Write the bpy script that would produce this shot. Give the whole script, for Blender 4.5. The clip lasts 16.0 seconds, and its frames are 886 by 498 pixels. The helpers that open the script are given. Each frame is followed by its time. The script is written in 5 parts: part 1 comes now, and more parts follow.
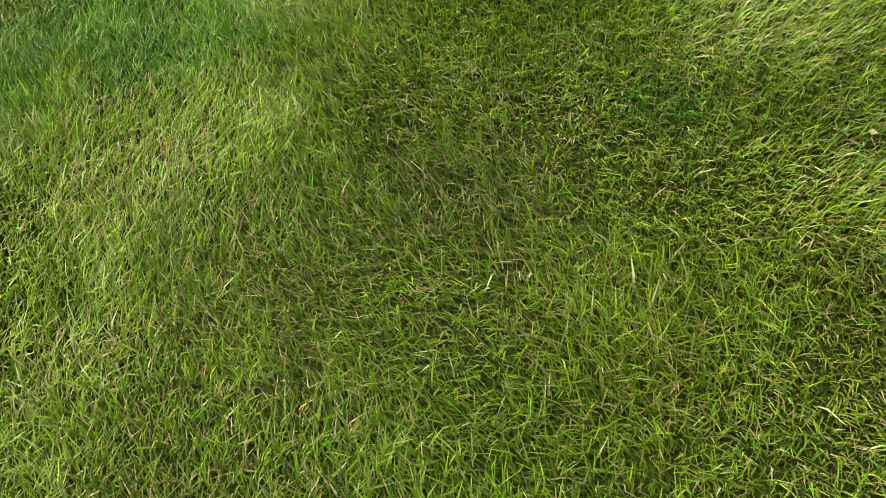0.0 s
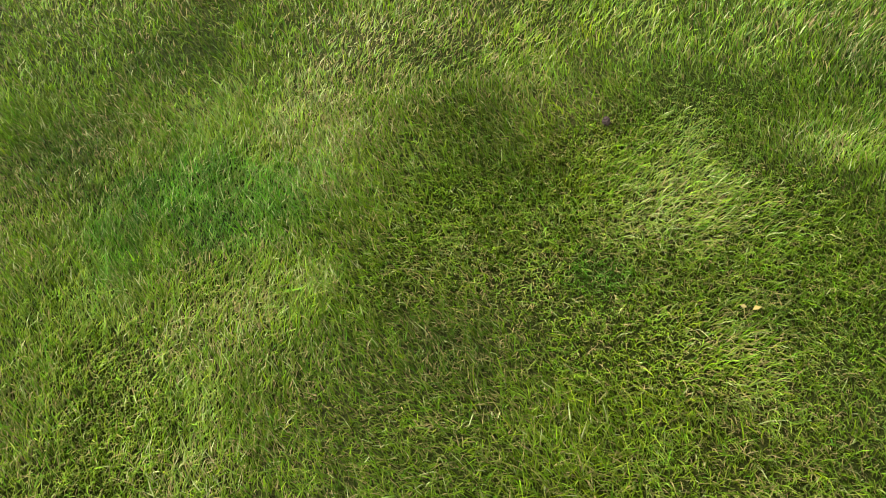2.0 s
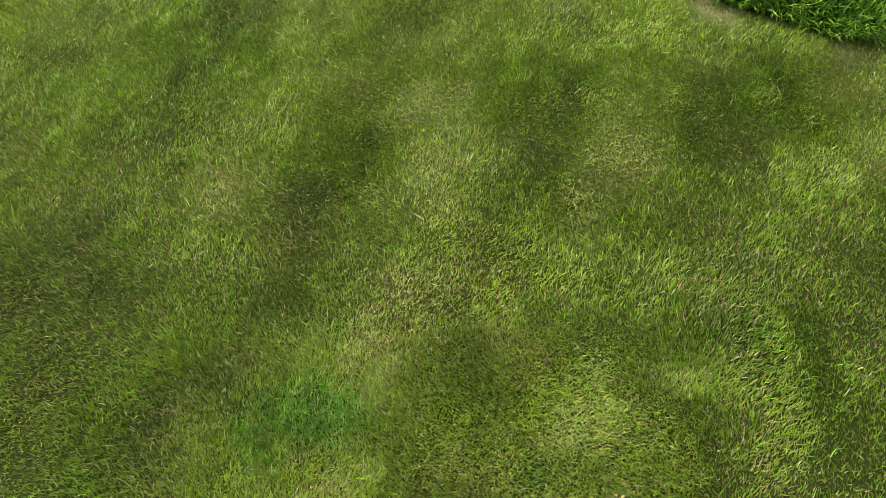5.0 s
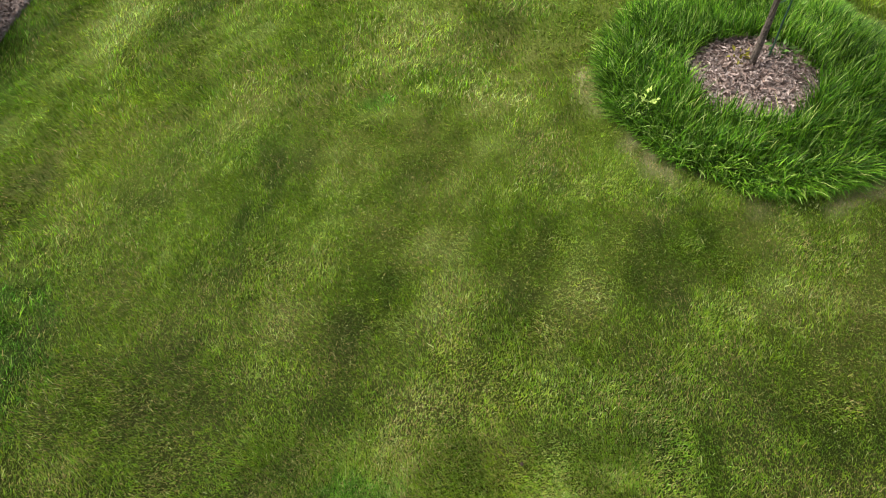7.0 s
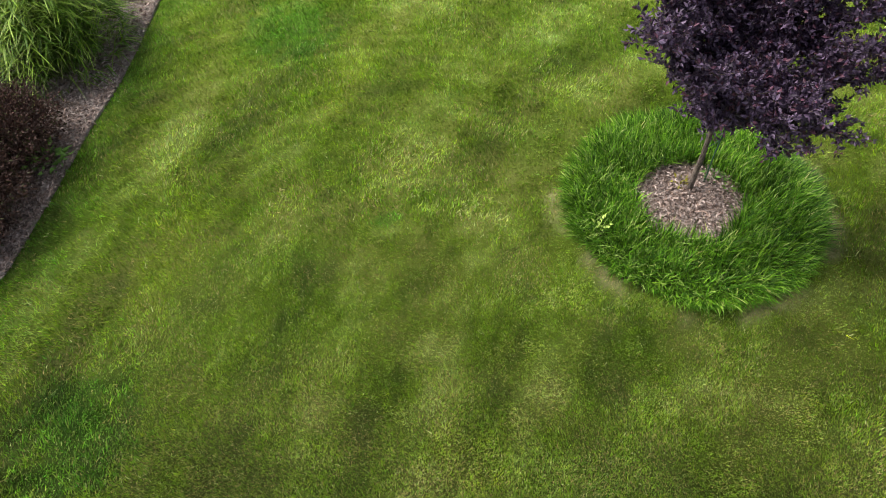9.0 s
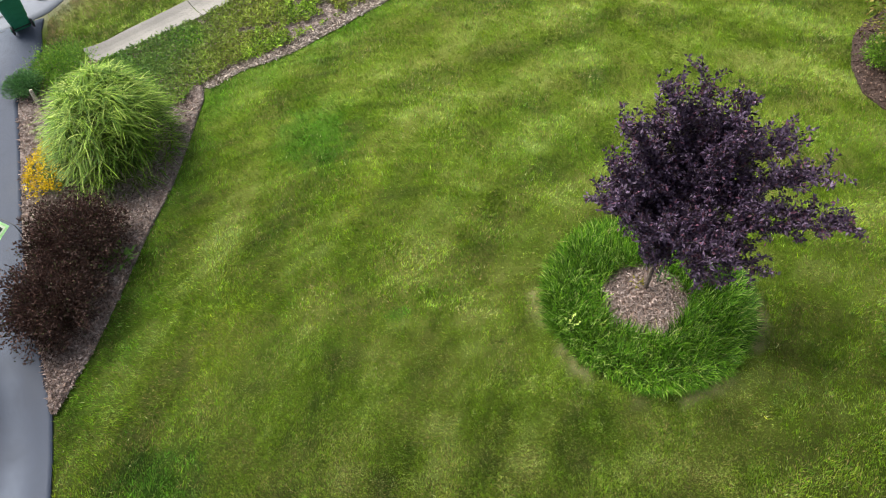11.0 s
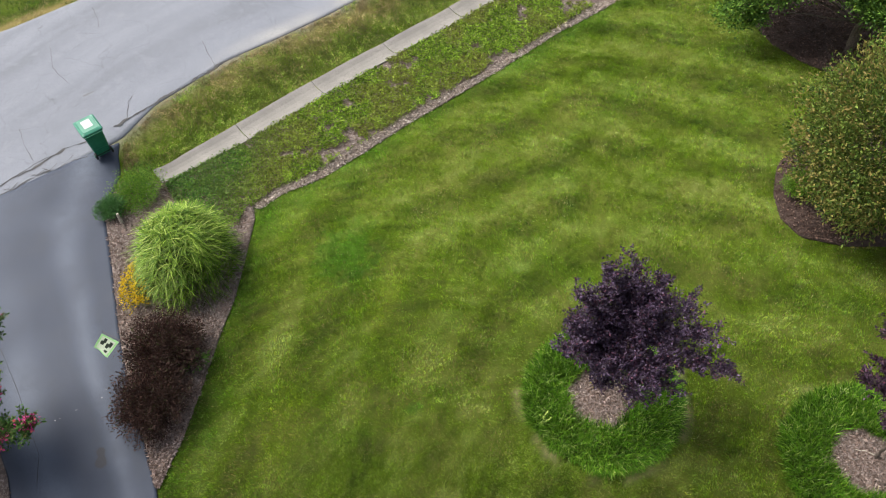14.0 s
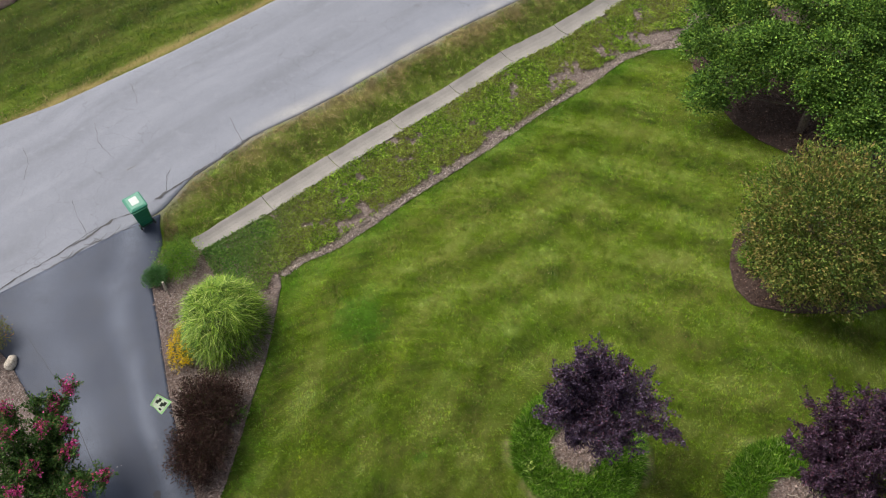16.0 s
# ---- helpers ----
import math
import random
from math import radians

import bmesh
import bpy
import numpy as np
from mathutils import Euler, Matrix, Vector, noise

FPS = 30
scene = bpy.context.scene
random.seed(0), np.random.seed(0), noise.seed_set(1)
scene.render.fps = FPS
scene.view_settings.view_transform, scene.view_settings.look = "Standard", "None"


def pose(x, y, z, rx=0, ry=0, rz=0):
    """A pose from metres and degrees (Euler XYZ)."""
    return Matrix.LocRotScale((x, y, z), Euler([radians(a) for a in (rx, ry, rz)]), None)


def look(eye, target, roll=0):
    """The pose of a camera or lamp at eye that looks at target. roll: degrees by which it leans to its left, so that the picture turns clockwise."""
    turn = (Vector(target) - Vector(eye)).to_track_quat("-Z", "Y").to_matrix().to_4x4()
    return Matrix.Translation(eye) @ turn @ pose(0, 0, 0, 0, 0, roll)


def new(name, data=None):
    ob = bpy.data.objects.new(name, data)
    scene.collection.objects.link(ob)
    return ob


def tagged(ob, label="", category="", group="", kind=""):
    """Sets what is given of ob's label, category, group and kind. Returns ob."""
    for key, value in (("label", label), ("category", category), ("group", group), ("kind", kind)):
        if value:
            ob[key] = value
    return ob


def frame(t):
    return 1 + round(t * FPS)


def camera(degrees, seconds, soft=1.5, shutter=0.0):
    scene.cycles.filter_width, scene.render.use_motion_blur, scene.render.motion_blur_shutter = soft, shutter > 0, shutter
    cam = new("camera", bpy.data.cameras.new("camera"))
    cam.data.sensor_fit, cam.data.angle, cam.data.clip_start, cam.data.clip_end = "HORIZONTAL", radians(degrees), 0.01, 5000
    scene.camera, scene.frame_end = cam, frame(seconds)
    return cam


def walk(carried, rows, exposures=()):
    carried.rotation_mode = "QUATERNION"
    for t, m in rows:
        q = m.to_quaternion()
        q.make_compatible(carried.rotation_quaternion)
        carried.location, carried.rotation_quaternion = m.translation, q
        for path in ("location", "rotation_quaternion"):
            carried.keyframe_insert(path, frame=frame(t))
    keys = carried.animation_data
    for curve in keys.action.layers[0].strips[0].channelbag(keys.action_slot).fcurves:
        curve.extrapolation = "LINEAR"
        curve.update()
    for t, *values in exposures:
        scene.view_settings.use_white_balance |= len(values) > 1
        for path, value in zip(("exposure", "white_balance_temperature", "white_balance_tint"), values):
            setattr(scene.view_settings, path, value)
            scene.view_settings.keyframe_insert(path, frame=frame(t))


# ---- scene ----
# camera: a small drone that backs away and climbs over the lawn
cam = camera(60.0, 16.0, 1.0)
METRES, EYE, TILT, LEAN, TURN = 19.0, 1.19, -53.62, 3.18, 0.0
ROWS = [
    (0.0, 0.0, 0.0, 0.0, -0.0, 0.0, -0.0),
    (0.5, -0.0001, -0.0042, 0.0025, 0.02, -0.11, 0.0),
    (1.0, 0.0003, -0.0125, 0.0075, 0.0, -0.17, -0.01),
    (1.5, 0.0005, -0.0235, 0.0142, -0.02, -0.12, -0.03),
    (2.0, 0.0005, -0.0334, 0.0209, -0.02, -0.06, -0.05),
    (2.5, 0.0001, -0.0441, 0.0281, -0.02, -0.04, -0.06),
    (3.0, -0.0002, -0.056, 0.0361, -0.03, -0.02, -0.08),
    (3.5, -0.0006, -0.0699, 0.045, -0.03, 0.02, -0.1),
    (4.0, -0.0004, -0.0851, 0.0546, -0.01, 0.03, -0.12),
    (6.5, -0.0033, -0.1929, 0.1182, -0.08, 0.17, -0.19),
    (7.0, -0.0039, -0.2166, 0.1331, -0.11, 0.15, -0.21),
    (7.5, -0.004, -0.2414, 0.1492, -0.1, 0.14, -0.2),
    (8.0, -0.0036, -0.2682, 0.1654, -0.14, 0.12, -0.21),
    (8.5, -0.0034, -0.2958, 0.1827, -0.16, 0.04, -0.2),
    (9.0, -0.0025, -0.3257, 0.2009, -0.17, -0.02, -0.22),
    (9.5, -0.0034, -0.3581, 0.2218, -0.23, -0.03, -0.22),
    (12.0, -0.0085, -0.5235, 0.324, -0.32, -0.1, -0.25),
    (12.5, -0.0101, -0.5599, 0.3471, -0.32, -0.14, -0.25),
    (13.0, -0.0114, -0.5975, 0.3698, -0.35, -0.16, -0.25),
    (13.5, -0.0127, -0.637, 0.3926, -0.38, -0.18, -0.26),
    (14.0, -0.0155, -0.6769, 0.4169, -0.41, -0.2, -0.27),
    (14.5, -0.0186, -0.7164, 0.4417, -0.46, -0.21, -0.28),
    (15.0, -0.0199, -0.7578, 0.4683, -0.5, -0.24, -0.28),
    (15.5, -0.0215, -0.8032, 0.4955, -0.53, -0.25, -0.3),
    (16.0, -0.0223, -0.8504, 0.5251, -0.56, -0.28, -0.32),
]
walk(cam, [(t, pose(0, 0, EYE, TILT, LEAN, TURN) @ pose(METRES * x, METRES * y, METRES * z, 90 + pitch, roll, yaw)) for t, x, y, z, yaw, pitch, roll in ROWS],
     exposures=[(0.0, 1.4, 6500, 10), (4.0, 1.3, 6500, 10), (7.0, 1.2, 6500, 10), (9.5, 1.2, 6450, 10), (12.5, 1.12, 6450, 10), (16.0, 0.64, 6550, 13)])

# ---- light: bright overcast sky with a soft, veiled sun ----
SUN_EL, SUN_AZ = radians(52), radians(-62)      # azimuth from +y towards +x
world = bpy.data.worlds.new("sky")
scene.world = world
world.use_nodes = True
wn = world.node_tree
sky = wn.nodes.new("ShaderNodeTexSky")
sky.sky_type, sky.sun_disc = "NISHITA", False
sky.sun_elevation, sky.sun_rotation = SUN_EL, SUN_AZ
sky.air_density, sky.dust_density, sky.ozone_density = 1.0, 3.0, 1.0
bg = wn.nodes["Background"]
hsv = wn.nodes.new("ShaderNodeHueSaturation")
hsv.inputs["Saturation"].default_value = 0.45
wn.links.new(sky.outputs["Color"], hsv.inputs["Color"])
wn.links.new(hsv.outputs["Color"], bg.inputs["Color"])
bg.inputs["Strength"].default_value = 0.09
sun_data = bpy.data.lights.new("sun", "SUN")
sun_data.energy, sun_data.angle, sun_data.color = 2.6, radians(42), (1.0, 0.96, 0.9)
sun = new("sun", sun_data)
to_sun = Vector((math.sin(SUN_AZ) * math.cos(SUN_EL), math.cos(SUN_AZ) * math.cos(SUN_EL), math.sin(SUN_EL)))
sun.matrix_world = look(to_sun * 60, (0, 0, 0))

# ---- numbers and noise ----
RNG = np.random.default_rng(7)


def vnoise(x, y, size, seed):
    """Smooth value noise in -1..1 with cells of that size."""
    tab = np.random.default_rng(seed).uniform(-1, 1, (256, 256))
    a, b = np.asarray(x) / size + 500.0, np.asarray(y) / size + 500.0
    i, j = np.floor(a).astype(int), np.floor(b).astype(int)
    u, v = a - i, b - j
    u, v = u * u * (3 - 2 * u), v * v * (3 - 2 * v)
    i0, j0, i1, j1 = i % 256, j % 256, (i + 1) % 256, (j + 1) % 256
    return (tab[i0, j0] * (1 - u) + tab[i1, j0] * u) * (1 - v) + (tab[i0, j1] * (1 - u) + tab[i1, j1] * u) * v


def sstep(a, b, x):
    t = np.clip((np.asarray(x, float) - a) / (b - a), 0, 1)
    return t * t * (3 - 2 * t)


def ground_z(x, y):
    """The lie of the land: a level lawn that falls a little to one side and into the swale of the gutter."""
    x, y = np.asarray(x, float), np.asarray(y, float)
    u = 0.79 * (x + 8.76) + 0.61 * (y - 13.84)
    v = -0.61 * (x + 8.76) + 0.79 * (y - 13.84)
    dip = np.where(v < 0, np.exp(-(v / 4.0) ** 2), 1 - sstep(0.6, 2.4, v)) * sstep(-1.6, 0.6, u)
    return -0.45 * dip - 0.04 * np.clip(x - 0.5, 0, 12) * sstep(3, 10, y)


def gz(x, y):
    return float(ground_z(x, y))


def resample(pts, n):
    p = np.array(pts, float)
    d = np.r_[0, np.cumsum(np.linalg.norm(np.diff(p, axis=0), axis=1))]
    s = np.linspace(0, d[-1], n)
    return np.c_[np.interp(s, d, p[:, 0]), np.interp(s, d, p[:, 1])]


def inside(poly, x, y):
    p = np.array(poly, float)
    x, y = np.asarray(x), np.asarray(y)
    hit = np.zeros(x.shape, bool)
    for (x0, y0), (x1, y1) in zip(p, np.roll(p, -1, axis=0)):
        if y0 == y1:
            continue
        hit ^= ((y0 > y) != (y1 > y)) & (x < (x1 - x0) * (y - y0) / (y1 - y0) + x0)
    return hit


# ---- materials ----
def material(name, rough=0.8):
    m = bpy.data.materials.new(name)
    m.use_nodes = True
    b = m.node_tree.nodes["Principled BSDF"]
    b.inputs["Roughness"].default_value = rough
    return m, m.node_tree, b


def mixed(nt, fac, a, b):
    n = nt.nodes.new("ShaderNodeMix")
    n.data_type = "RGBA"
    for k, val in ((0, fac), (6, a), (7, b)):
        if isinstance(val, bpy.types.NodeSocket):
            nt.links.new(val, n.inputs[k])
        else:
            n.inputs[k].default_value = val if k == 0 else (*val, 1)
    return n.outputs[2]


def noise_fac(nt, scale, lo, hi, detail=6, kind="noise", rough=0.6):
    co = nt.nodes.new("ShaderNodeTexCoord")
    n = nt.nodes.new("ShaderNodeTexNoise")
    n.inputs["Scale"].default_value, n.inputs["Detail"].default_value, n.inputs["Roughness"].default_value = scale, detail, rough
    nt.links.new(co.outputs["Object"], n.inputs["Vector"])
    r = nt.nodes.new("ShaderNodeMapRange")
    r.inputs["From Min"].default_value, r.inputs["From Max"].default_value = lo, hi
    nt.links.new(n.outputs["Fac"], r.inputs["Value"])
    return r.outputs["Result"]


def bumped(nt, b, height, strength, distance=0.02):
    n = nt.nodes.new("ShaderNodeBump")
    n.inputs["Strength"].default_value, n.inputs["Distance"].default_value = strength, distance
    nt.links.new(height, n.inputs["Height"])
    nt.links.new(n.outputs["Normal"], b.inputs["Normal"])


def surface(name, c1, c2, scale, rough=0.8, fine=40, c3=None, bump=0.3, dist=0.01):
    """A matt surface: two colours in patches, a third in fine grain, and relief."""
    m, nt, b = material(name, rough)
    col = mixed(nt, noise_fac(nt, scale, 0.3, 0.7), c1, c2)
    g = noise_fac(nt, fine, 0.35, 0.65, 3)
    if c3:
        g2 = noise_fac(nt, fine * 0.6, 0.5, 0.62, 2)
        col = mixed(nt, g2, col, c3)
    nt.links.new(col, b.inputs["Base Color"])
    bumped(nt, b, g, bump, dist)
    return m


def foliage(name, rough=0.5, sheen=0.25, through_=0.25):
    """Leaves and blades: the colour that each one carries, a soft gloss, some light passing through."""
    m, nt, b = material(name, rough)
    at = nt.nodes.new("ShaderNodeAttribute")
    at.attribute_name = "leafcol"
    nt.links.new(at.outputs["Color"], b.inputs["Base Color"])
    b.inputs["Specular IOR Level"].default_value = sheen
    tr = nt.nodes.new("ShaderNodeBsdfTranslucent")
    nt.links.new(at.outputs["Color"], tr.inputs["Color"])
    mx = nt.nodes.new("ShaderNodeMixShader")
    mx.inputs[0].default_value = through_
    nt.links.new(b.outputs[0], mx.inputs[1])
    nt.links.new(tr.outputs[0], mx.inputs[2])
    nt.links.new(mx.outputs[0], nt.nodes["Material Output"].inputs["Surface"])
    return m


def coloured(name, rough=0.9, bump_scale=60.0, bump=0.5, dist=0.01):
    """A ground whose colour lies in the mesh, with fine grain and relief."""
    m, nt, b = material(name, rough)
    b.inputs["Specular IOR Level"].default_value = 0.1
    at = nt.nodes.new("ShaderNodeAttribute")
    at.attribute_name = "leafcol"
    mul = nt.nodes.new("ShaderNodeMix")
    mul.data_type, mul.blend_type = "RGBA", "MULTIPLY"
    mul.inputs[0].default_value = 1.0
    nt.links.new(at.outputs["Color"], mul.inputs[6])
    nt.links.new(mixed(nt, noise_fac(nt, bump_scale, 0.3, 0.7, 4), (0.45, 0.45, 0.45), (1.5, 1.5, 1.5)), mul.inputs[7])
    nt.links.new(mul.outputs[2], b.inputs["Base Color"])
    bumped(nt, b, noise_fac(nt, bump_scale, 0.3, 0.7, 4), bump, dist)
    return m


GRASS = foliage("grass blade", 0.45, 0.22, 0.25)
TURF = coloured("turf floor", 0.9, 90.0, 0.6, 0.02)
LEAF = foliage("leaf", 0.5, 0.14, 0.2)
PURPLE = foliage("purple leaf", 0.5, 0.28, 0.12)
GLOSSY_BLADE = foliage("strap leaf", 0.45, 0.14, 0.22)
BARK = surface("bark", (0.10, 0.075, 0.055), (0.19, 0.15, 0.12), 9, 0.9, 60, (0.05, 0.04, 0.03), 0.6, 0.01)
CONCRETE = surface("gutter concrete", (0.20, 0.19, 0.17), (0.30, 0.28, 0.25), 0.9, 0.9, 45, (0.20, 0.187, 0.165), 0.2, 0.003)
MULCH = surface("bark mulch", (0.16, 0.118, 0.098), (0.27, 0.21, 0.18), 2.2, 0.95, 28, (0.37, 0.31, 0.275), 1.0, 0.04)
DARK_MULCH = surface("dark mulch", (0.062, 0.038, 0.030), (0.105, 0.066, 0.052), 2.0, 0.95, 28, (0.10, 0.065, 0.052), 1.0, 0.04)
CHIP = foliage("wood chip", 0.9, 0.1, 0.0)


# ---- mesh helpers ----
def fast_mesh(name, verts, faces, mat, cols=None, smooth=False):
    """A mesh from arrays: verts (n, 3); faces: list of (k, m) index arrays; cols (n, 3)."""
    me = bpy.data.meshes.new(name)
    verts = np.asarray(verts, np.float32)
    me.vertices.add(len(verts))
    me.vertices.foreach_set("co", verts.ravel())
    idx = np.concatenate([f.ravel() for f in faces]).astype(np.int32)
    sizes = np.concatenate([np.full(len(f), f.shape[1]) for f in faces])
    me.loops.add(len(idx))
    me.loops.foreach_set("vertex_index", idx)
    me.polygons.add(len(sizes))
    me.polygons.foreach_set("loop_start", np.r_[0, np.cumsum(sizes)[:-1]].astype(np.int32))
    if smooth:
        me.polygons.foreach_set("use_smooth", np.ones(len(sizes), bool))
    if cols is not None:
        at = me.attributes.new("leafcol", "FLOAT_COLOR", "POINT")
        at.data.foreach_set("color", np.c_[np.asarray(cols, np.float32), np.ones(len(verts), np.float32)].astype(np.float32).ravel())
    me.materials.append(mat)
    me.update(calc_edges=True)
    me.validate()
    return me


def placed(ob, parent=None):
    if parent is not None:
        ob.parent = parent
    return ob


def part(name, bm, mat, parent, label=""):
    """Links a bmesh as one mesh under a thing or a part."""
    me = bpy.data.meshes.new(name)
    bmesh.ops.recalc_face_normals(bm, faces=bm.faces)
    bm.to_mesh(me)
    bm.free()
    me.materials.append(mat)
    ob = placed(new(name, me), parent)
    return tagged(ob, label) if label else ob


def thing(name, at, label, category, group="", kind=""):
    ob = new(name)
    ob.empty_display_size = 0.2
    ob.location = at
    return tagged(ob, label, category, group, kind)


def loft(name, a, b, nu, nv, dz, mat, rough=0.0, skirt=0.12, cols=None, seed=3, crown=0.0):
    """A sheet between two edge lines, laid on the land, with turned-down rims."""
    A, B = resample(a, nu), resample(b, nu)
    s = np.linspace(0, 1, nv)
    xy = A[:, None] * (1 - s)[None, :, None] + B[:, None] * s[None, :, None]
    x, y = xy[..., 0], xy[..., 1]
    z = ground_z(x, y) + dz + crown * np.sin(np.pi * s)[None, :]
    if rough:
        z = z + rough * (vnoise(x, y, 0.35, seed) + 0.6 * vnoise(x, y, 0.13, seed + 1) + 0.4)
    x, y, z = (np.pad(q, 1, mode="edge") for q in (x, y, z))
    z[0] -= skirt
    z[-1] -= skirt
    z[:, 0] -= skirt
    z[:, -1] -= skirt
    n, m = x.shape
    i = np.arange((n - 1) * m).reshape(n - 1, m)[:, :-1].ravel()
    quads = np.c_[i, i + m, i + m + 1, i + 1]
    verts = np.c_[x.ravel(), y.ravel(), z.ravel()]
    c = cols(x.ravel(), y.ravel()) if cols else None
    # face upwards
    big = quads[len(quads) // 2]
    p = verts[big]
    if np.cross(p[1] - p[0], p[3] - p[0])[2] < 0:
        quads = quads[:, ::-1]
    me = fast_mesh(name, verts, [quads], mat, c, True)
    row, col = np.divmod(np.arange(len(quads)), m - 1)
    me.polygons.foreach_set("use_smooth", (row > 0) & (row < n - 2) & (col > 0) & (col < m - 2))
    me.update()
    return new(name, me)


def blades(name, x, y, z, height, width, lean, yaw, cols, mat, segs=2, tip=None, droop=0.3):
    """Grass: one tapered, bowed blade for each place. segs 1: a single long triangle; 2 or more: that many bends."""
    n = len(x)
    d = np.c_[np.cos(yaw), np.sin(yaw)]
    p = np.c_[-np.sin(yaw), np.cos(yaw)]
    rows = []
    for k in range(segs + 1):
        s = k / segs
        out = (lean * height * s ** 1.7)[:, None] * d
        zz = z + height * (s - droop * lean * s * s)
        w = width * (1 - s) ** 0.6 * (0.8 + 0.5 * s)
        c = np.c_[np.c_[x, y] + out, zz]
        if k < segs:
            off = np.c_[p * (w / 2)[:, None], np.zeros(n)]
            rows += [c - off, c + off]
        else:
            rows.append(c)
    V = np.stack(rows, 1)
    m = V.shape[1]
    base = (np.arange(n) * m)[:, None]
    faces = []
    for k in range(segs - 1):
        faces.append(base + np.array([2 * k, 2 * k + 1, 2 * k + 3, 2 * k + 2])[None])
    faces.append(base + np.array([m - 3, m - 2, m - 1])[None])
    if tip is None:
        C = np.repeat(cols[:, None], m, 1)
    else:
        f = (np.linspace(0, 1, m) ** 2)[None, :, None]
        C = cols[:, None] * (1 - f) + tip[:, None] * f
    return fast_mesh(name, V.reshape(-1, 3), faces, mat, C.reshape(-1, 3))

# ---- plan of the place: edge lines on the ground ----
ROAD_NEAR = [(-70, -27.5), (-20, 7.6), (-14.2, 11.4), (-12.55, 12.8), (-10.85, 14.3), (-9.95, 15.2), (-9.16, 16.55), (-8.11, 17.6), (-7.22, 18.55), (-5.84, 19.45), (-4.22, 20.62),
             (-2.12, 22.36), (-0.23, 23.82), (2.78, 26.0), (10, 31.5), (60, 70)]
ROAD_FAR = [(-74, -24.5), (-24, 14.6), (-17.16, 19.54), (-15.23, 20.6), (-13.39, 21.95), (-11.41, 23.42), (-9.36, 25.08), (-7.54, 26.6), (-3, 30.2), (5, 36.4), (56, 75)]
DRIVE_R = [(-10.0, 15.0), (-9.93, 14.54), (-9.66, 13.76), (-9.53, 11.89), (-8.85, 10.02), (-8.19, 8.14), (-7.54, 6.59), (-6.9, 5.35), (-6.45, 4.4), (-6.2, 3.6), (-5.9, 2.4), (-5.4, 0), (-5, -8)]
DRIVE_L = [(-15.3, 11.25), (-15.1, 10.85), (-14.3, 10.2), (-13.3, 9.3), (-12.15, 7.9), (-11.15, 6.55), (-10.55, 5.7), (-9.9, 4.75), (-9.5, 3.9), (-9.1, 3), (-9.0, 1.5), (-8.9, 0), (-8.8, -8)]
LAWN_L = [(-6.4, 4.45), (-6.1, 5.5), (-5.88, 6.9), (-5.72, 8.1), (-5.53, 9.2), (-5.47, 10.7), (-5.36, 12.3)]
LAWN_TOP = [(-5.36, 12.36), (-4.78, 12.9), (-3.7, 13.42), (-2.62, 14.33), (-1.11, 15.65), (0.47, 16.9), (1.73, 18.0), (3.5, 19.63), (5.36, 21.02), (6.88, 22.5), (8.11, 23.17), (9.47, 23.25)]
COVER_EDGE = [(-5.62, 12.5), (-4.95, 13.12), (-3.95, 13.68), (-2.85, 14.6), (-1.32, 15.95), (1.10, 17.8), (3.3, 19.75), (5.1, 21.3), (6.8, 22.85), (9.36, 23.84)]
GUT_TOP = [(-8.84, 14.04), (-4.11, 18.13), (-0.25, 21.13), (2.43, 23.58), (4.9, 25.3), (6.5, 26.73), (20, 37.5)]
GUT_BOT = [(-8.43, 13.52), (-6.7, 14.79), (-3.93, 17.12), (-1.94, 18.78), (-0.16, 20.15), (2.48, 22.47), (4.89, 24.17), (7.83, 26.73), (20.7, 36.87)]
BED_R = [(9.47, 23.25), (9.66, 20.93), (10.46, 18.73), (11.18, 17.87), (12.0, 17.25), (12.9, 16.2), (12.6, 14.9), (10.8, 14.4), (9.7, 14.0), (9.2, 13.4), (8.86, 12.41), (8.84, 11.56), (9.22, 10.93), (10.3, 10.62), (12.5, 10.6),
         (16, 11.5), (24, 13)]
RINGS = [(3.43, 6.35, 1.9), (8.85, 4.72, 1.92)]
LAWN_POLY = [(-5, -8), (-5.4, 0), (-5.9, 2.4), (-6.2, 3.6)] + LAWN_L + LAWN_TOP + BED_R + [(24, -8)]


# ---- colours of the turf: what grows where, with some light painted in ----
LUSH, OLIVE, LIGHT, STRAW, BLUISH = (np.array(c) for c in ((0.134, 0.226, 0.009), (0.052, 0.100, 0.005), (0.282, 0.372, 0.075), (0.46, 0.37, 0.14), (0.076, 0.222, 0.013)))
GLINT, LIME = np.array((0.50, 0.56, 0.22)), np.array((0.215, 0.31, 0.010))
# patches in the turf: x, y, half length, half width, turn in degrees
DARK_PATCHES = [(-1.48, 1.86, 0.36, 0.26, 0), (-1.78, 1.45, 0.26, 0.24, 0), (0.09, 1.80, 0.19, 0.36, 0), (-0.12, 1.02, 0.46, 0.17, 0), (0.85, 1.09, 0.13, 0.10, 0), (0.50, 3.30, 0.17, 0.42, -8), (1.93, 3.62, 0.32, 0.45, 0),
                (1.60, 2.35, 0.26, 0.5, 0), (-0.97, 3.15, 0.20, 0.42, -12), (-2.52, 2.86, 0.28, 0.24, 0), (-1.12, 2.35, 0.26, 0.2, 0), (-2.05, 5.25, 0.34, 0.4, 0), (-2.33, 4.42, 0.30, 0.7, -15), (2.06, 3.91, 0.6, 0.4, 0)]
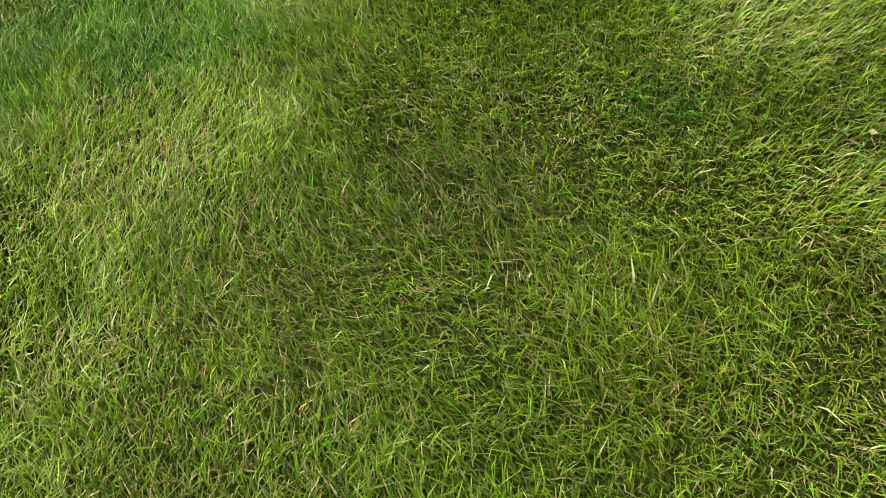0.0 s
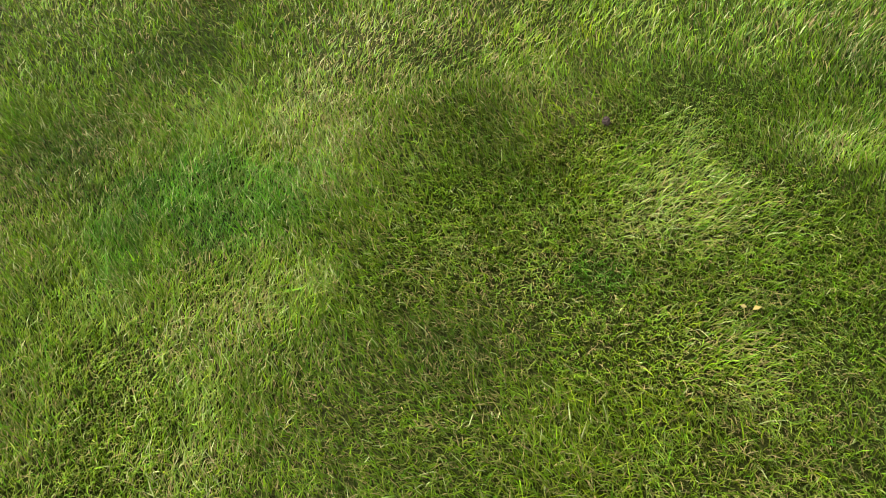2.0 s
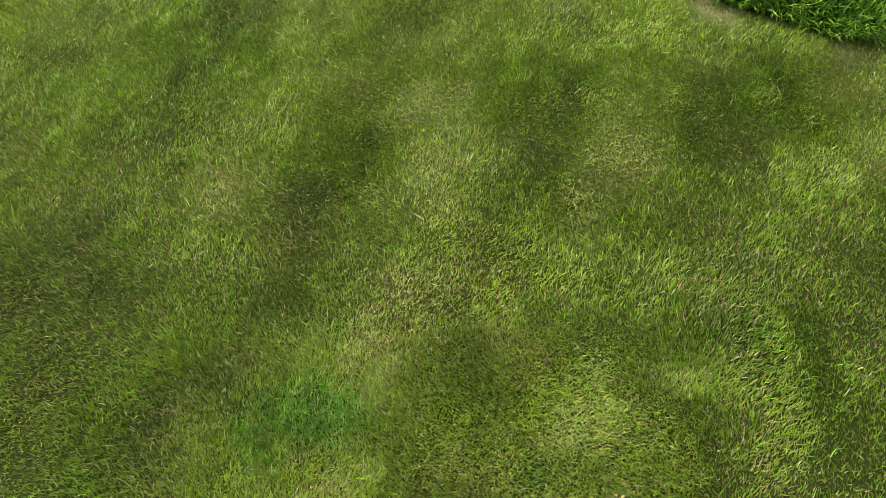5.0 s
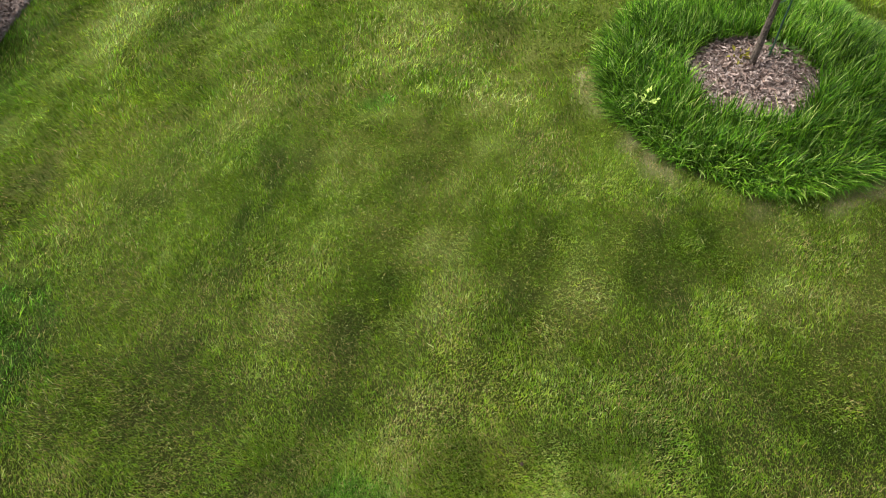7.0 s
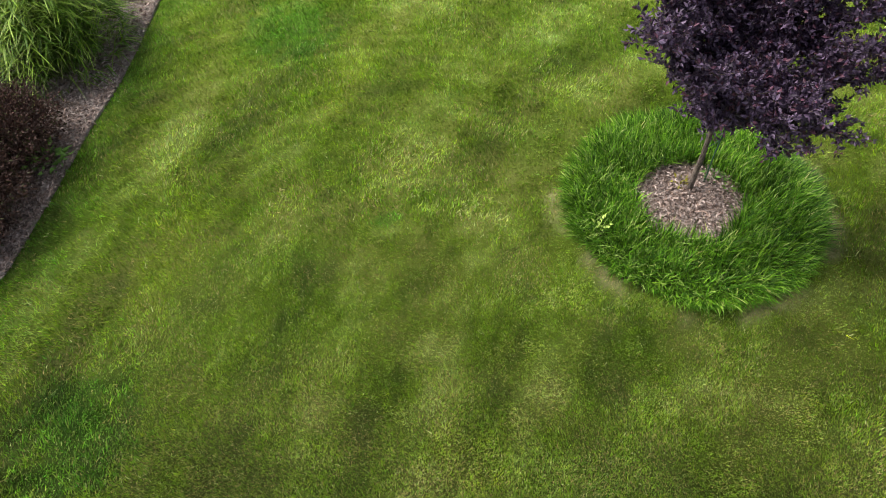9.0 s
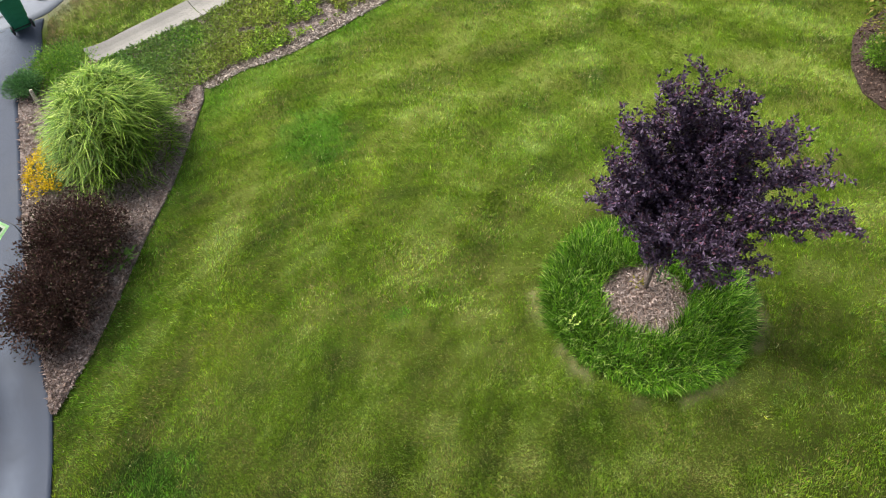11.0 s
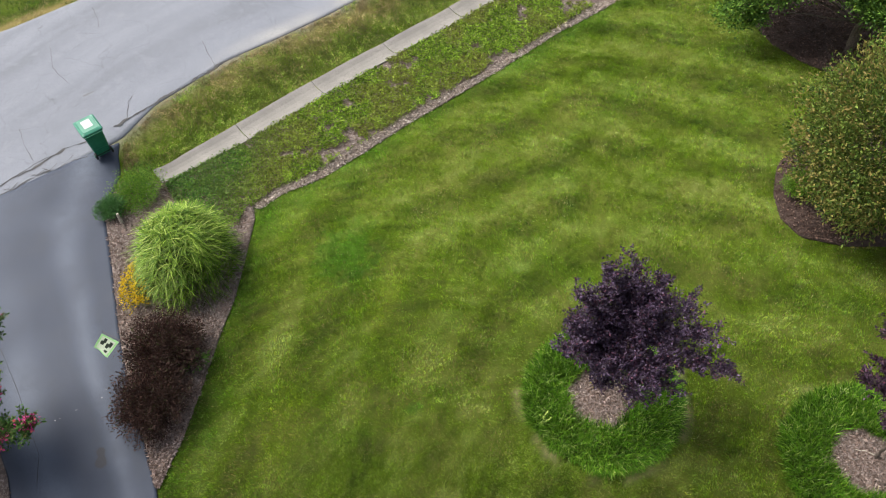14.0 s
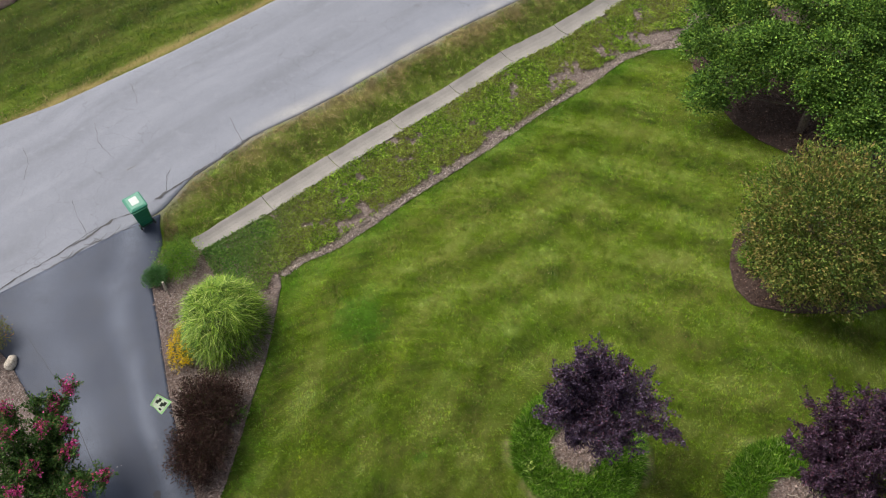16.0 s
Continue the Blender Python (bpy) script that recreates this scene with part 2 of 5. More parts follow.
DARK_MORE = [(-2.58, 2.6, 0.7, 0.4, 0), (-0.55, 3.6, 0.5, 0.28, 0), (1.06, 9.5, 0.62, 0.36, 25), (2.6, 10.5, 0.7, 0.25, 25), (7.0, 10.6, 1.2, 0.4, 0), (6.83, 14.94, 1.34, 0.3, 0), (4.9, 13.9, 0.9, 0.26, 10), (0.8, 7.5, 0.3, 0.6, -30),
             (-4.7, 3.5, 0.5, 0.7, 0), (-3.2, 2.4, 0.5, 0.3, 0), (0.3, 3.05, 0.2, 0.2, 0)]
PALE_PATCHES = [(-0.52, 1.92, 0.20, 0.26, 0), (1.15, 3.35, 0.26, 0.36, 0), (0.82, 3.05, 0.2, 0.2, 0), (1.16, 1.74, 0.13, 0.09, 0), (0.69, 1.46, 0.27, 0.13, 20), (-0.20, 3.35, 0.2, 0.36, -10), (-1.57, 3.20, 0.26, 0.26, 0), (-1.69, 2.68, 0.26, 0.14, 0),
                (-0.80, 0.66, 0.16, 0.11, 0), (-0.72, 1.08, 0.26, 0.13, 20), (-0.45, 1.25, 0.16, 0.08, 0), (-0.24, 2.42, 0.2, 0.15, 0), (0.30, 6.30, 0.3, 0.5, 0), (-0.26, 4.06, 0.34, 0.3, 0), (-1.15, 4.82, 0.3, 0.4, 0)]
PALE_MORE = [(-0.58, 7.48, 0.7, 0.4, 0), (3.01, 3.31, 0.74, 0.22, 0), (-2.42, 6.07, 0.4, 0.5, 0), (-4.3, 7.9, 0.3, 0.6, -10), (-1.0, 11.0, 0.4, 0.9, -20), (0.06, 12.94, 0.8, 0.4, 20), (2.9, 14.5, 0.5, 0.8, -30), (3.3, 15.2, 0.4, 0.6, -30), (2.0, 8.9, 0.8, 0.22, 8),
             (2.23, 11.71, 1.0, 0.3, 0), (4.3, 14.2, 0.16, 0.13, 0), (7.0, 12.7, 0.9, 0.24, 0)]
BLUE_PATCHES = [(-0.80, 1.58, 0.32, 0.27, 0), (-0.87, 6.17, 0.16, 0.13, 0), (-2.8, 10.6, 0.8, 0.9, 0), (-4.5, 3.0, 0.7, 0.8, 0), (0.4, 1.25, 0.12, 0.1, 0)]
LIME_PATCHES = [(0.14, 2.72, 0.3, 0.26, 0), (0.39, 1.82, 0.14, 0.16, 0), (0.42, 2.40, 0.34, 0.14, 0), (-3.8, 5.6, 0.5, 1.0, -10), (-1.6, 9.2, 0.3, 1.0, -20), (0.45, 0.75, 0.3, 0.3, 0)]


def patch_mask(patches, x, y):
    out = np.zeros(np.shape(x))
    ragged = 0.42 * vnoise(x, y, 0.16, 31) + 0.38 * vnoise(x, y, 0.07, 32)
    for px, py, a, b, turn in patches:
        c, s = math.cos(radians(turn)), math.sin(radians(turn))
        u, v = (x - px) * c + (y - py) * s, -(x - px) * s + (y - py) * c
        r = np.sqrt((u / a) ** 2 + (v / b) ** 2) + ragged
        out = np.maximum(out, 1 - sstep(0.55, 1.45, r))
    return out


def ring_way(x, y):
    """Distance from the line that joins the two planted rings, and the way round them."""
    (ax, ay, _), (bx, by, _) = RINGS
    ex, ey = bx - ax, by - ay
    t = np.clip(((x - ax) * ex + (y - ay) * ey) / (ex * ex + ey * ey), 0, 1)
    px, py = x - ax - t * ex, y - ay - t * ey
    return np.hypot(px, py), np.arctan2(-px, py)


def lane_sheen(x, y):
    """Mowing lanes: straight up the near lawn, then swinging round the pair of planted rings. Value (sheen of bent
    blades, painted as tone) and heading.
    """
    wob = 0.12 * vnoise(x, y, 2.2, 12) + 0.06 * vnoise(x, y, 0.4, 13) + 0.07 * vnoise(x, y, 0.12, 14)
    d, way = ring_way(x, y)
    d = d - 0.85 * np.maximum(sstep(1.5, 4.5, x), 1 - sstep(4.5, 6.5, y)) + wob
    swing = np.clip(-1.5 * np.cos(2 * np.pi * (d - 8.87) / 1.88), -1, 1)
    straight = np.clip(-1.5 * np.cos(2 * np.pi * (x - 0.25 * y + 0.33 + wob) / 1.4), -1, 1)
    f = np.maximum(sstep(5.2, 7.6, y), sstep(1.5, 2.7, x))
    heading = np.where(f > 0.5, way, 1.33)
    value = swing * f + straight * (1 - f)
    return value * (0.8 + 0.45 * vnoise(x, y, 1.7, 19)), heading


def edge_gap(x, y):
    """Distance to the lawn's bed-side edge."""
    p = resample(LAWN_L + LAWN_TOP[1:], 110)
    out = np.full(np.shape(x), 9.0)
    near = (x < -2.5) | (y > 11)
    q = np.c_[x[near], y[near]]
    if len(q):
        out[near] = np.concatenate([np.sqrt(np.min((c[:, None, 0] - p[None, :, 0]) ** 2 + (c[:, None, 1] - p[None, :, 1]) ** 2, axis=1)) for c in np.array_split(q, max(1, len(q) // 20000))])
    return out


def turf(x, y):
    """Mean colour of the turf, the share of dry blades, the share of dark coarse clumps and the heading of the blades."""
    lane, heading = lane_sheen(x, y)
    # tufts drawn out along the lane
    u, v = x * np.cos(heading) + y * np.sin(heading), -x * np.sin(heading) + y * np.cos(heading)
    streak = vnoise(u * 0.45, v, 0.11, 28) + 0.7 * vnoise(u * 0.5, v, 0.055, 29)
    dark = np.maximum(patch_mask(DARK_PATCHES, x, y), 0.8 * patch_mask(DARK_MORE, x, y))
    pale = np.maximum(patch_mask(PALE_PATCHES, x, y), 0.85 * patch_mask(PALE_MORE, x, y))
    blue, lime = patch_mask(BLUE_PATCHES, x, y), patch_mask(LIME_PATCHES, x, y)
    near = 1 - sstep(2.5, 4.5, y)
    # lane paints the light and dark of bent blades into the tone
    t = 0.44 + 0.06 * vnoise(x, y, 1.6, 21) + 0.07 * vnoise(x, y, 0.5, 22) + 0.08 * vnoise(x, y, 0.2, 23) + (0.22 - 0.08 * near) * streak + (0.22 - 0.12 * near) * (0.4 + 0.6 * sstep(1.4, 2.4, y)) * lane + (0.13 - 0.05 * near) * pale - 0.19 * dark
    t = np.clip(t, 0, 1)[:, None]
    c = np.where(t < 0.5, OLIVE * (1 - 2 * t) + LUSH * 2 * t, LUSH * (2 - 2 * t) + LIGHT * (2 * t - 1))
    c = c * (1 - 0.3 * lime[:, None]) + LIME * (0.6 + 0.8 * t) * 0.3 * lime[:, None]
    # lusher grass along the beds, with the shade there put into its colour
    lush_shade = np.clip(1 - edge_gap(x, y) / 0.9 + 0.35 * vnoise(x, y, 0.5, 30), 0, 1) * 0.6
    bl = np.clip(0.75 * blue + 0.3 * np.clip(vnoise(x, y, 1.1, 25) - 0.3, 0, 1) + lush_shade, 0, 0.85)[:, None]
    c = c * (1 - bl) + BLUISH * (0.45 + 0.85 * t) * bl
    dry = np.clip(0.12 + 0.14 * vnoise(x, y, 0.4, 24) + 0.08 * vnoise(x, y, 2.2, 26) + 0.10 * pale, 0.02, 0.45) * (1 - 0.7 * bl[:, 0])
    return c, dry, pale, heading


def near_edge(x, y):
    """Worn, pale turf along the rims of the planted rings."""
    out = np.zeros(np.shape(x))
    for cx, cy, r in RINGS:
        d = np.hypot(x - cx, y - cy) - r
        out = np.maximum(out, 0.6 * (1 - sstep(0.0, 0.16 + 0.08 * vnoise(x, y, 0.3, 45), d)) * sstep(-0.2, -0.05, d) * sstep(-0.2, 0.2, vnoise(x, y, 0.5, 41) - 0.08 + 0.5 * np.cos(np.arctan2(y - cy, x - cx) + 0.8)))
    return out


def sheet_cols(x, y):
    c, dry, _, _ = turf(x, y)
    e = near_edge(x, y)[:, None]
    c = c * (1 - dry[:, None]) + STRAW * dry[:, None]
    # dark soil near, with the shade between blades put into its colour
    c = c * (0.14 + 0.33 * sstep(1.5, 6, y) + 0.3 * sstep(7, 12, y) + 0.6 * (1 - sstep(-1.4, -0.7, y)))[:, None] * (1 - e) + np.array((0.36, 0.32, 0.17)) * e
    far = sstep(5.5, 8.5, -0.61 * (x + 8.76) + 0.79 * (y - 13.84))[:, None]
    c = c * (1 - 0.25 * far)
    v = -0.61 * (x + 8.76) + 0.79 * (y - 13.84) + 0.12 * vnoise(x, y, 0.7, 42)
    dryness = np.exp(-((v - 9.45) / 0.22) ** 2) + 0.6 * np.exp(-((v - 2.1) / 0.55) ** 2) * sstep(-0.3, 0.4, vnoise(x, y, 0.5, 43) + 0.5 * vnoise(x, y, 0.2, 44)) * (x > -9.7)
    dryness = np.clip(dryness, 0, 1)[:, None]
    c = c * (1 - dryness) + STRAW * 0.62 * dryness
    # tree shade over the far lawn, painted into the sheet colour
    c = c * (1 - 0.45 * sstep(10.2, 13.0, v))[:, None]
    # pale grit washed off the road
    line = resample(ROAD_NEAR[1:-1], 400)
    by = (x > -22) & (x < 12) & (np.abs(v - 2.6) < 2.2)
    grit = np.zeros(len(x))
    q = np.c_[x[by], y[by]]
    grit[by] = np.exp(-(np.min(np.hypot(q[:, None, 0] - line[None, :, 0], q[:, None, 1] - line[None, :, 1]), axis=1) / 0.3) ** 2)
    grit = (grit * np.clip(0.75 + 0.5 * vnoise(x, y, 0.4, 46), 0, 1))[:, None]
    c = c * (1 - grit) + np.array((0.30, 0.27, 0.22)) * grit
    soil = np.zeros(len(x), bool)
    for cx, cy, r in RINGS:
        soil |= np.hypot(x - cx, y - cy) < r - 0.25
    c[soil] = (0.06, 0.045, 0.035)
    return c


# ---- the ground: one sheet from the lawn to the horizon ----
def axis(lo, hi, step, far):
    core = np.arange(lo, hi + step / 2, step)
    out = [hi + step * 1.4 ** k for k in range(1, 40) if step * 1.4 ** k < far]
    low = [lo - step * 1.4 ** k for k in range(1, 40) if step * 1.4 ** k < far]
    return np.array(low[::-1] + list(core) + out)


gx, gy = axis(-20, 18, 0.19, 1500), axis(-3, 30, 0.19, 1500)
GX, GY = np.meshgrid(gx, gy, indexing="ij")
n_, m_ = GX.shape
gi = np.arange((n_ - 1) * m_).reshape(n_ - 1, m_)[:, :-1].ravel()
gverts = np.c_[GX.ravel(), GY.ravel(), ground_z(GX, GY).ravel() + 0.006 * vnoise(GX, GY, 0.4, 5).ravel()]
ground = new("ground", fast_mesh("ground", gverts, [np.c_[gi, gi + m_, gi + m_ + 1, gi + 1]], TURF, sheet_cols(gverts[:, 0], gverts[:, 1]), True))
tagged(ground, "mown green lawn soil running out to the horizon", "ground", kind="structure")

# ---- road, driveway, beds ----
m, nt, b = material("old road asphalt", 0.85)
at = nt.nodes.new("ShaderNodeAttribute")
at.attribute_name = "leafcol"
c = at.outputs["Color"]
c = mixed(nt, noise_fac(nt, 2.5, 0.55, 0.9), c, (0.26, 0.275, 0.305))
c = mixed(nt, noise_fac(nt, 160, 0.5, 0.75, 2), c, (0.13, 0.137, 0.15))
c = mixed(nt, noise_fac(nt, 9, 0.5, 1.6, 6), c, (0.29, 0.30, 0.325))
c = mixed(nt, noise_fac(nt, 30, 0.5, 1.3, 4), c, (0.12, 0.13, 0.15))
# a net of fine cracks
co = nt.nodes.new("ShaderNodeTexCoord")
wob = nt.nodes.new("ShaderNodeTexNoise")
wob.inputs["Scale"].default_value, wob.inputs["Detail"].default_value = 1.3, 5
add = nt.nodes.new("ShaderNodeMix")
add.data_type, add.blend_type = "RGBA", "ADD"
add.inputs[0].default_value = 0.9
nt.links.new(co.outputs["Object"], wob.inputs["Vector"])
nt.links.new(co.outputs["Object"], add.inputs[6])
nt.links.new(wob.outputs["Color"], add.inputs[7])
net = nt.nodes.new("ShaderNodeTexVoronoi")
net.feature = "DISTANCE_TO_EDGE"
net.inputs["Scale"].default_value = 0.75
nt.links.new(add.outputs[2], net.inputs["Vector"])
thin = nt.nodes.new("ShaderNodeMapRange")
thin.inputs["From Min"].default_value, thin.inputs["From Max"].default_value, thin.inputs["To Min"].default_value, thin.inputs["To Max"].default_value = 0.0, 0.010, 0.4, 0.0
nt.links.new(net.outputs["Distance"], thin.inputs["Value"])
part_of = nt.nodes.new("ShaderNodeMath")
part_of.operation = "MULTIPLY"
nt.links.new(thin.outputs["Result"], part_of.inputs[0])
nt.links.new(noise_fac(nt, 0.5, 0.42, 0.55, 3), part_of.inputs[1])
c = mixed(nt, part_of.outputs[0], c, (0.07, 0.07, 0.075))
nt.links.new(c, b.inputs["Base Color"])
bumped(nt, b, noise_fac(nt, 60, 0.3, 0.7, 3), 0.4, 0.006)
ASPHALT = m
m, nt, b = material("sealed driveway", 0.6)
at = nt.nodes.new("ShaderNodeAttribute")
at.attribute_name = "leafcol"
c = mixed(nt, noise_fac(nt, 1.2, 0.45, 0.9), at.outputs["Color"], (0.055, 0.064, 0.085))
nt.links.new(mixed(nt, noise_fac(nt, 200, 0.5, 0.7, 2), c, (0.014, 0.017, 0.025)), b.inputs["Base Color"])
bumped(nt, b, noise_fac(nt, 200, 0.3, 0.7, 2), 0.3, 0.003)
b.inputs["Specular IOR Level"].default_value = 0.28
SEALED = m

def road_cols(x, y):
    """Pale grit along the near edge, greyer lanes in the middle."""
    N = resample(ROAD_NEAR, 1500)
    d = np.concatenate([np.min(np.hypot(q[:, None, 0] - N[None, :, 0], q[:, None, 1] - N[None, :, 1]), axis=1) for q in np.array_split(np.c_[x, y], 40)])
    w = np.exp(-((d - 0.25) / 0.33) ** 2) * sstep(-8.5, -6.0, x) * (0.75 + 0.5 * vnoise(x, y, 0.6, 15))
    tone = 1 + 0.07 * np.sin(d * 2.1 + 0.6 * vnoise(x, y, 3.0, 16)) + 0.05 * vnoise(x, y, 0.9, 17) + 0.09 * vnoise((0.79 * x + 0.61 * y) * 0.12, d, 0.22, 18)
    w = np.clip(w, 0, 1)[:, None]
    return np.array((0.212, 0.226, 0.258)) * tone[:, None] * (1 - w) + np.array((0.36, 0.355, 0.345)) * w


road = tagged(loft("road", ROAD_NEAR, ROAD_FAR, 700, 40, 0.014, ASPHALT, skirt=0.1, crown=0.07, cols=road_cols), "worn pale grey asphalt road with fine cracks", "road", kind="structure")


def drive_cols(x, y):
    """Sealer worn paler along two wheel lanes, their bluish sheen painted in as well."""
    R, L = np.array(DRIVE_R), np.array(DRIVE_L)
    xr = np.interp(y, R[::-1, 1], R[::-1, 0])
    xl = np.interp(y, L[::-1, 1], L[::-1, 0])
    s = (x - xl) / np.maximum(xr - xl, 0.5)
    w = np.exp(-((s - 0.80 - 0.03 * vnoise(x, y, 2.0, 8)) / 0.07) ** 2) + 0.8 * np.exp(-((s - 0.33 - 0.05 * vnoise(x, y, 3.0, 9)) / 0.15) ** 2)
    w = np.clip(w * (0.55 + 0.4 * vnoise(x, y, 1.4, 10)) + 0.10 * vnoise(x, y, 0.8, 11), 0, 1)[:, None]
    return np.array((0.042, 0.054, 0.082)) * (1 - w) + np.array((0.14, 0.165, 0.215)) * w


driveway = tagged(loft("driveway", DRIVE_L, DRIVE_R, 160, 40, 0.036, SEALED, skirt=0.08, cols=drive_cols), "dark blue-grey sealed asphalt driveway with worn wheel lanes", "driveway", kind="structure")

LEFT_BED_IN = [(-6.45, 4.45), (-6.9, 5.35), (-7.54, 6.59), (-8.19, 8.14), (-8.85, 10.02), (-9.53, 11.89), (-9.6, 13.4)]
LEFT_BED_OUT = LAWN_L[:-1] + [(-5.45, 12.0), (-5.6, 12.55), (-6.6, 13.2), (-8.4, 13.62)]
left_bed = tagged(loft("mulch_bed", LEFT_BED_IN, LEFT_BED_OUT, 110, 34, 0.035, MULCH, 0.02), "strip of grey-brown bark mulch beside the driveway", "mulch bed", kind="structure")
edge_strip = tagged(loft("mulch_edge", LAWN_TOP, COVER_EDGE, 160, 6, 0.02, MULCH, 0.015), "narrow pale mulch edge between lawn and groundcover", "mulch bed", kind="structure")
cover_bed = tagged(loft("groundcover_bed", COVER_EDGE + [(14, 28)], [(-8.3, 13.55)] + GUT_BOT[1:-2] + [(7.73, 26.86), (13, 31)], 160, 20, 0.015, MULCH, 0.02), "mulched strip under creeping groundcover beside the gutter", "mulch bed", kind="structure")
right_bed = tagged(loft("shrub_bed", BED_R, [(16, 27), (18, 24), (19, 20), (20, 18), (20.5, 17), (21, 16), (21.5, 15.5), (22, 15), (23, 14.5), (24, 14), (24, 13.4)], 160, 30, 0.03, DARK_MULCH, 0.02),
                   "dark brown mulch bed under the trees and shrubs", "mulch bed", kind="structure")
LEFT_YARD = [(-15.2, 10.85), (-14.25, 10.15), (-13.25, 9.25), (-12.1, 7.85), (-11.1, 6.5), (-10.5, 5.65), (-9.85, 4.7), (-9.45, 3.8), (-9.2, 1.5), (-9.0, -8)]
yard_bed = tagged(loft("driveway_bed", LEFT_YARD, [(-16, 10), (-16, 9), (-15.5, 8), (-15, 6), (-14.5, 5), (-14, 3), (-13.5, 1), (-13, -8)], 90, 24, 0.045, MULCH, 0.02),
                  "mulch bed with shrubs on the far side of the driveway", "mulch bed", kind="structure")

far_bed = tagged(loft("far_bed", [(-20.6, 26.1), (-19.9, 26.5), (-19.2, 27.1), (-18.9, 27.9), (-19.0, 29.0)], [(-22.5, 27.0), (-22, 28), (-21.5, 29), (-21, 30), (-20, 30.5)], 30, 12, 0.03, DARK_MULCH, 0.02), "dark mulch bed in the lawn across the road", "mulch bed", kind="structure")

# concrete gutter: cast slabs with open joints
gutter = thing("gutter", (-8.6, 13.8, gz(-8.6, 13.8)), "shallow cast concrete drainage gutter along the verge", "gutter", kind="structure")
GT, GB = resample(GUT_TOP, 14), resample(GUT_BOT, 14)
inv = Matrix.Translation(gutter.location).inverted()
for k in range(13):
    a0, a1, b0, b1 = (Vector((*p, 0)) for p in (GT[k], GT[k + 1], GB[k], GB[k + 1]))
    gap = 0.012
    a0, a1 = a0.lerp(a1, gap / (a1 - a0).length), a1.lerp(a0, gap / (a1 - a0).length)
    b0, b1 = b0.lerp(b1, gap / (b1 - b0).length), b1.lerp(b0, gap / (b1 - b0).length)
    bm = bmesh.new()
    rows_ = []
    drop = random.uniform(-0.012, 0.012)
    for j in range(9):
        f = j / 8
        row = []
        for s, dz in ((0, -0.1), (0.0, 0.05), (0.12, 0.035), (0.3, -0.005), (0.5, -0.02), (0.7, -0.005), (0.88, 0.035), (1.0, 0.05), (1.0, -0.1)):
            p = a0.lerp(a1, f).lerp(b0.lerp(b1, f), s)
            wob = 0.03 * float(vnoise(p.x, p.y, 0.5, 51)) if s in (0.0, 1.0) else 0
            row.append(bm.verts.new((p.x + 0.6 * wob, p.y - 0.8 * wob, gz(p.x, p.y) + 0.03 + dz + drop)))
        rows_.append(row)
    for r0, r1 in zip(rows_, rows_[1:]):
        for i in range(8):
            bm.faces.new((r0[i], r0[i + 1], r1[i + 1], r1[i]))
    bm.faces.new(rows_[0])
    bm.faces.new(rows_[-1][::-1])
    bm.transform(inv)
    part("slab", bm, CONCRETE, gutter)


# ---- grass ----
def scatter(n, x0, x1, y0, y1):
    return RNG.uniform(x0, x1, n), RNG.uniform(y0, y1, n)


def on_lawn(x, y):
    ok = inside(LAWN_POLY, x, y)
    for cx, cy, r in RINGS:
        ok &= np.hypot(x - cx, y - cy) > r - 0.12 + 0.06 * vnoise(x, y, 0.3, 40)
    return ok


def lawn_blades(name, x, y, h, w, segs, tuft, spread):
    n = len(x)
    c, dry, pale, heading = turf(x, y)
    e = near_edge(x, y)
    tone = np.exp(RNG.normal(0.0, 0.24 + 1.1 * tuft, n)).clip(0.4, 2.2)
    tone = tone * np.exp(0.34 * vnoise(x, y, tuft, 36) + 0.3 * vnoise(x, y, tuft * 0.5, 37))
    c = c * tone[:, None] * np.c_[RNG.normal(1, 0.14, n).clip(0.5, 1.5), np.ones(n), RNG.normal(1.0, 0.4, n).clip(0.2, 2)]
    is_dry = RNG.random(n) < dry * (0.45 if tuft > 0.05 else 1.0) + 0.55 * e
    straw = STRAW * RNG.uniform(0.3, 0.95, n)[:, None]
    c = np.where(is_dry[:, None], straw, c)
    # a few blades, more in pale patches, carry a highlight painted as colour
    bright = (RNG.random(n) < (0.03 if tuft < 0.05 else 0.01) + 0.05 * pale)[:, None]
    c = np.where(bright, GLINT * RNG.uniform(0.55, 1.1, n)[:, None], c)
    tip = np.where((RNG.random(n) < 0.3)[:, None], c * 0.5 + straw * 0.5, c * 1.15)
    flow = 2.6 + 2.2 * vnoise(x, y, 0.8, 33) + 1.3 * vnoise(x, y, 0.25, 34)
    yaw = flow + RNG.normal(0, spread, n)
    lean = np.clip(RNG.normal(0.55, 0.33, n) + 0.08 * pale, 0.08, 1.6) + 0.2 * is_dry
    hh = h * RNG.uniform(0.5, 1.2, n) * (1 + 0.3 * vnoise(x, y, 0.2, 35)) * (1 - 0.2 * is_dry) * (1 - 0.5 * e)
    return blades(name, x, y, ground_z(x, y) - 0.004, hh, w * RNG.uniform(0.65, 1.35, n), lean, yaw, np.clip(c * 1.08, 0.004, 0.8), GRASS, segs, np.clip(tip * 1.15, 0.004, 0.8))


def share(x, y, x0, x1, y0, y1, soft):
    """1 within a stretch of the lawn, falling off past its borders."""
    return sstep(-soft, 0, np.minimum(np.minimum(x - x0, x1 - x), np.minimum(y - y0, y1 - y)))


def fine(x, y):
    return share(x, y, -1.35, 1.1, 0.25, 1.75, 0.7) * sstep(-0.35, 0.0, 0.75 + 0.4 * y - np.abs(x + 0.1))


def middling(x, y):
    return share(x, y, -3.3, 4.2, 0.3, 5.2, 1.2)


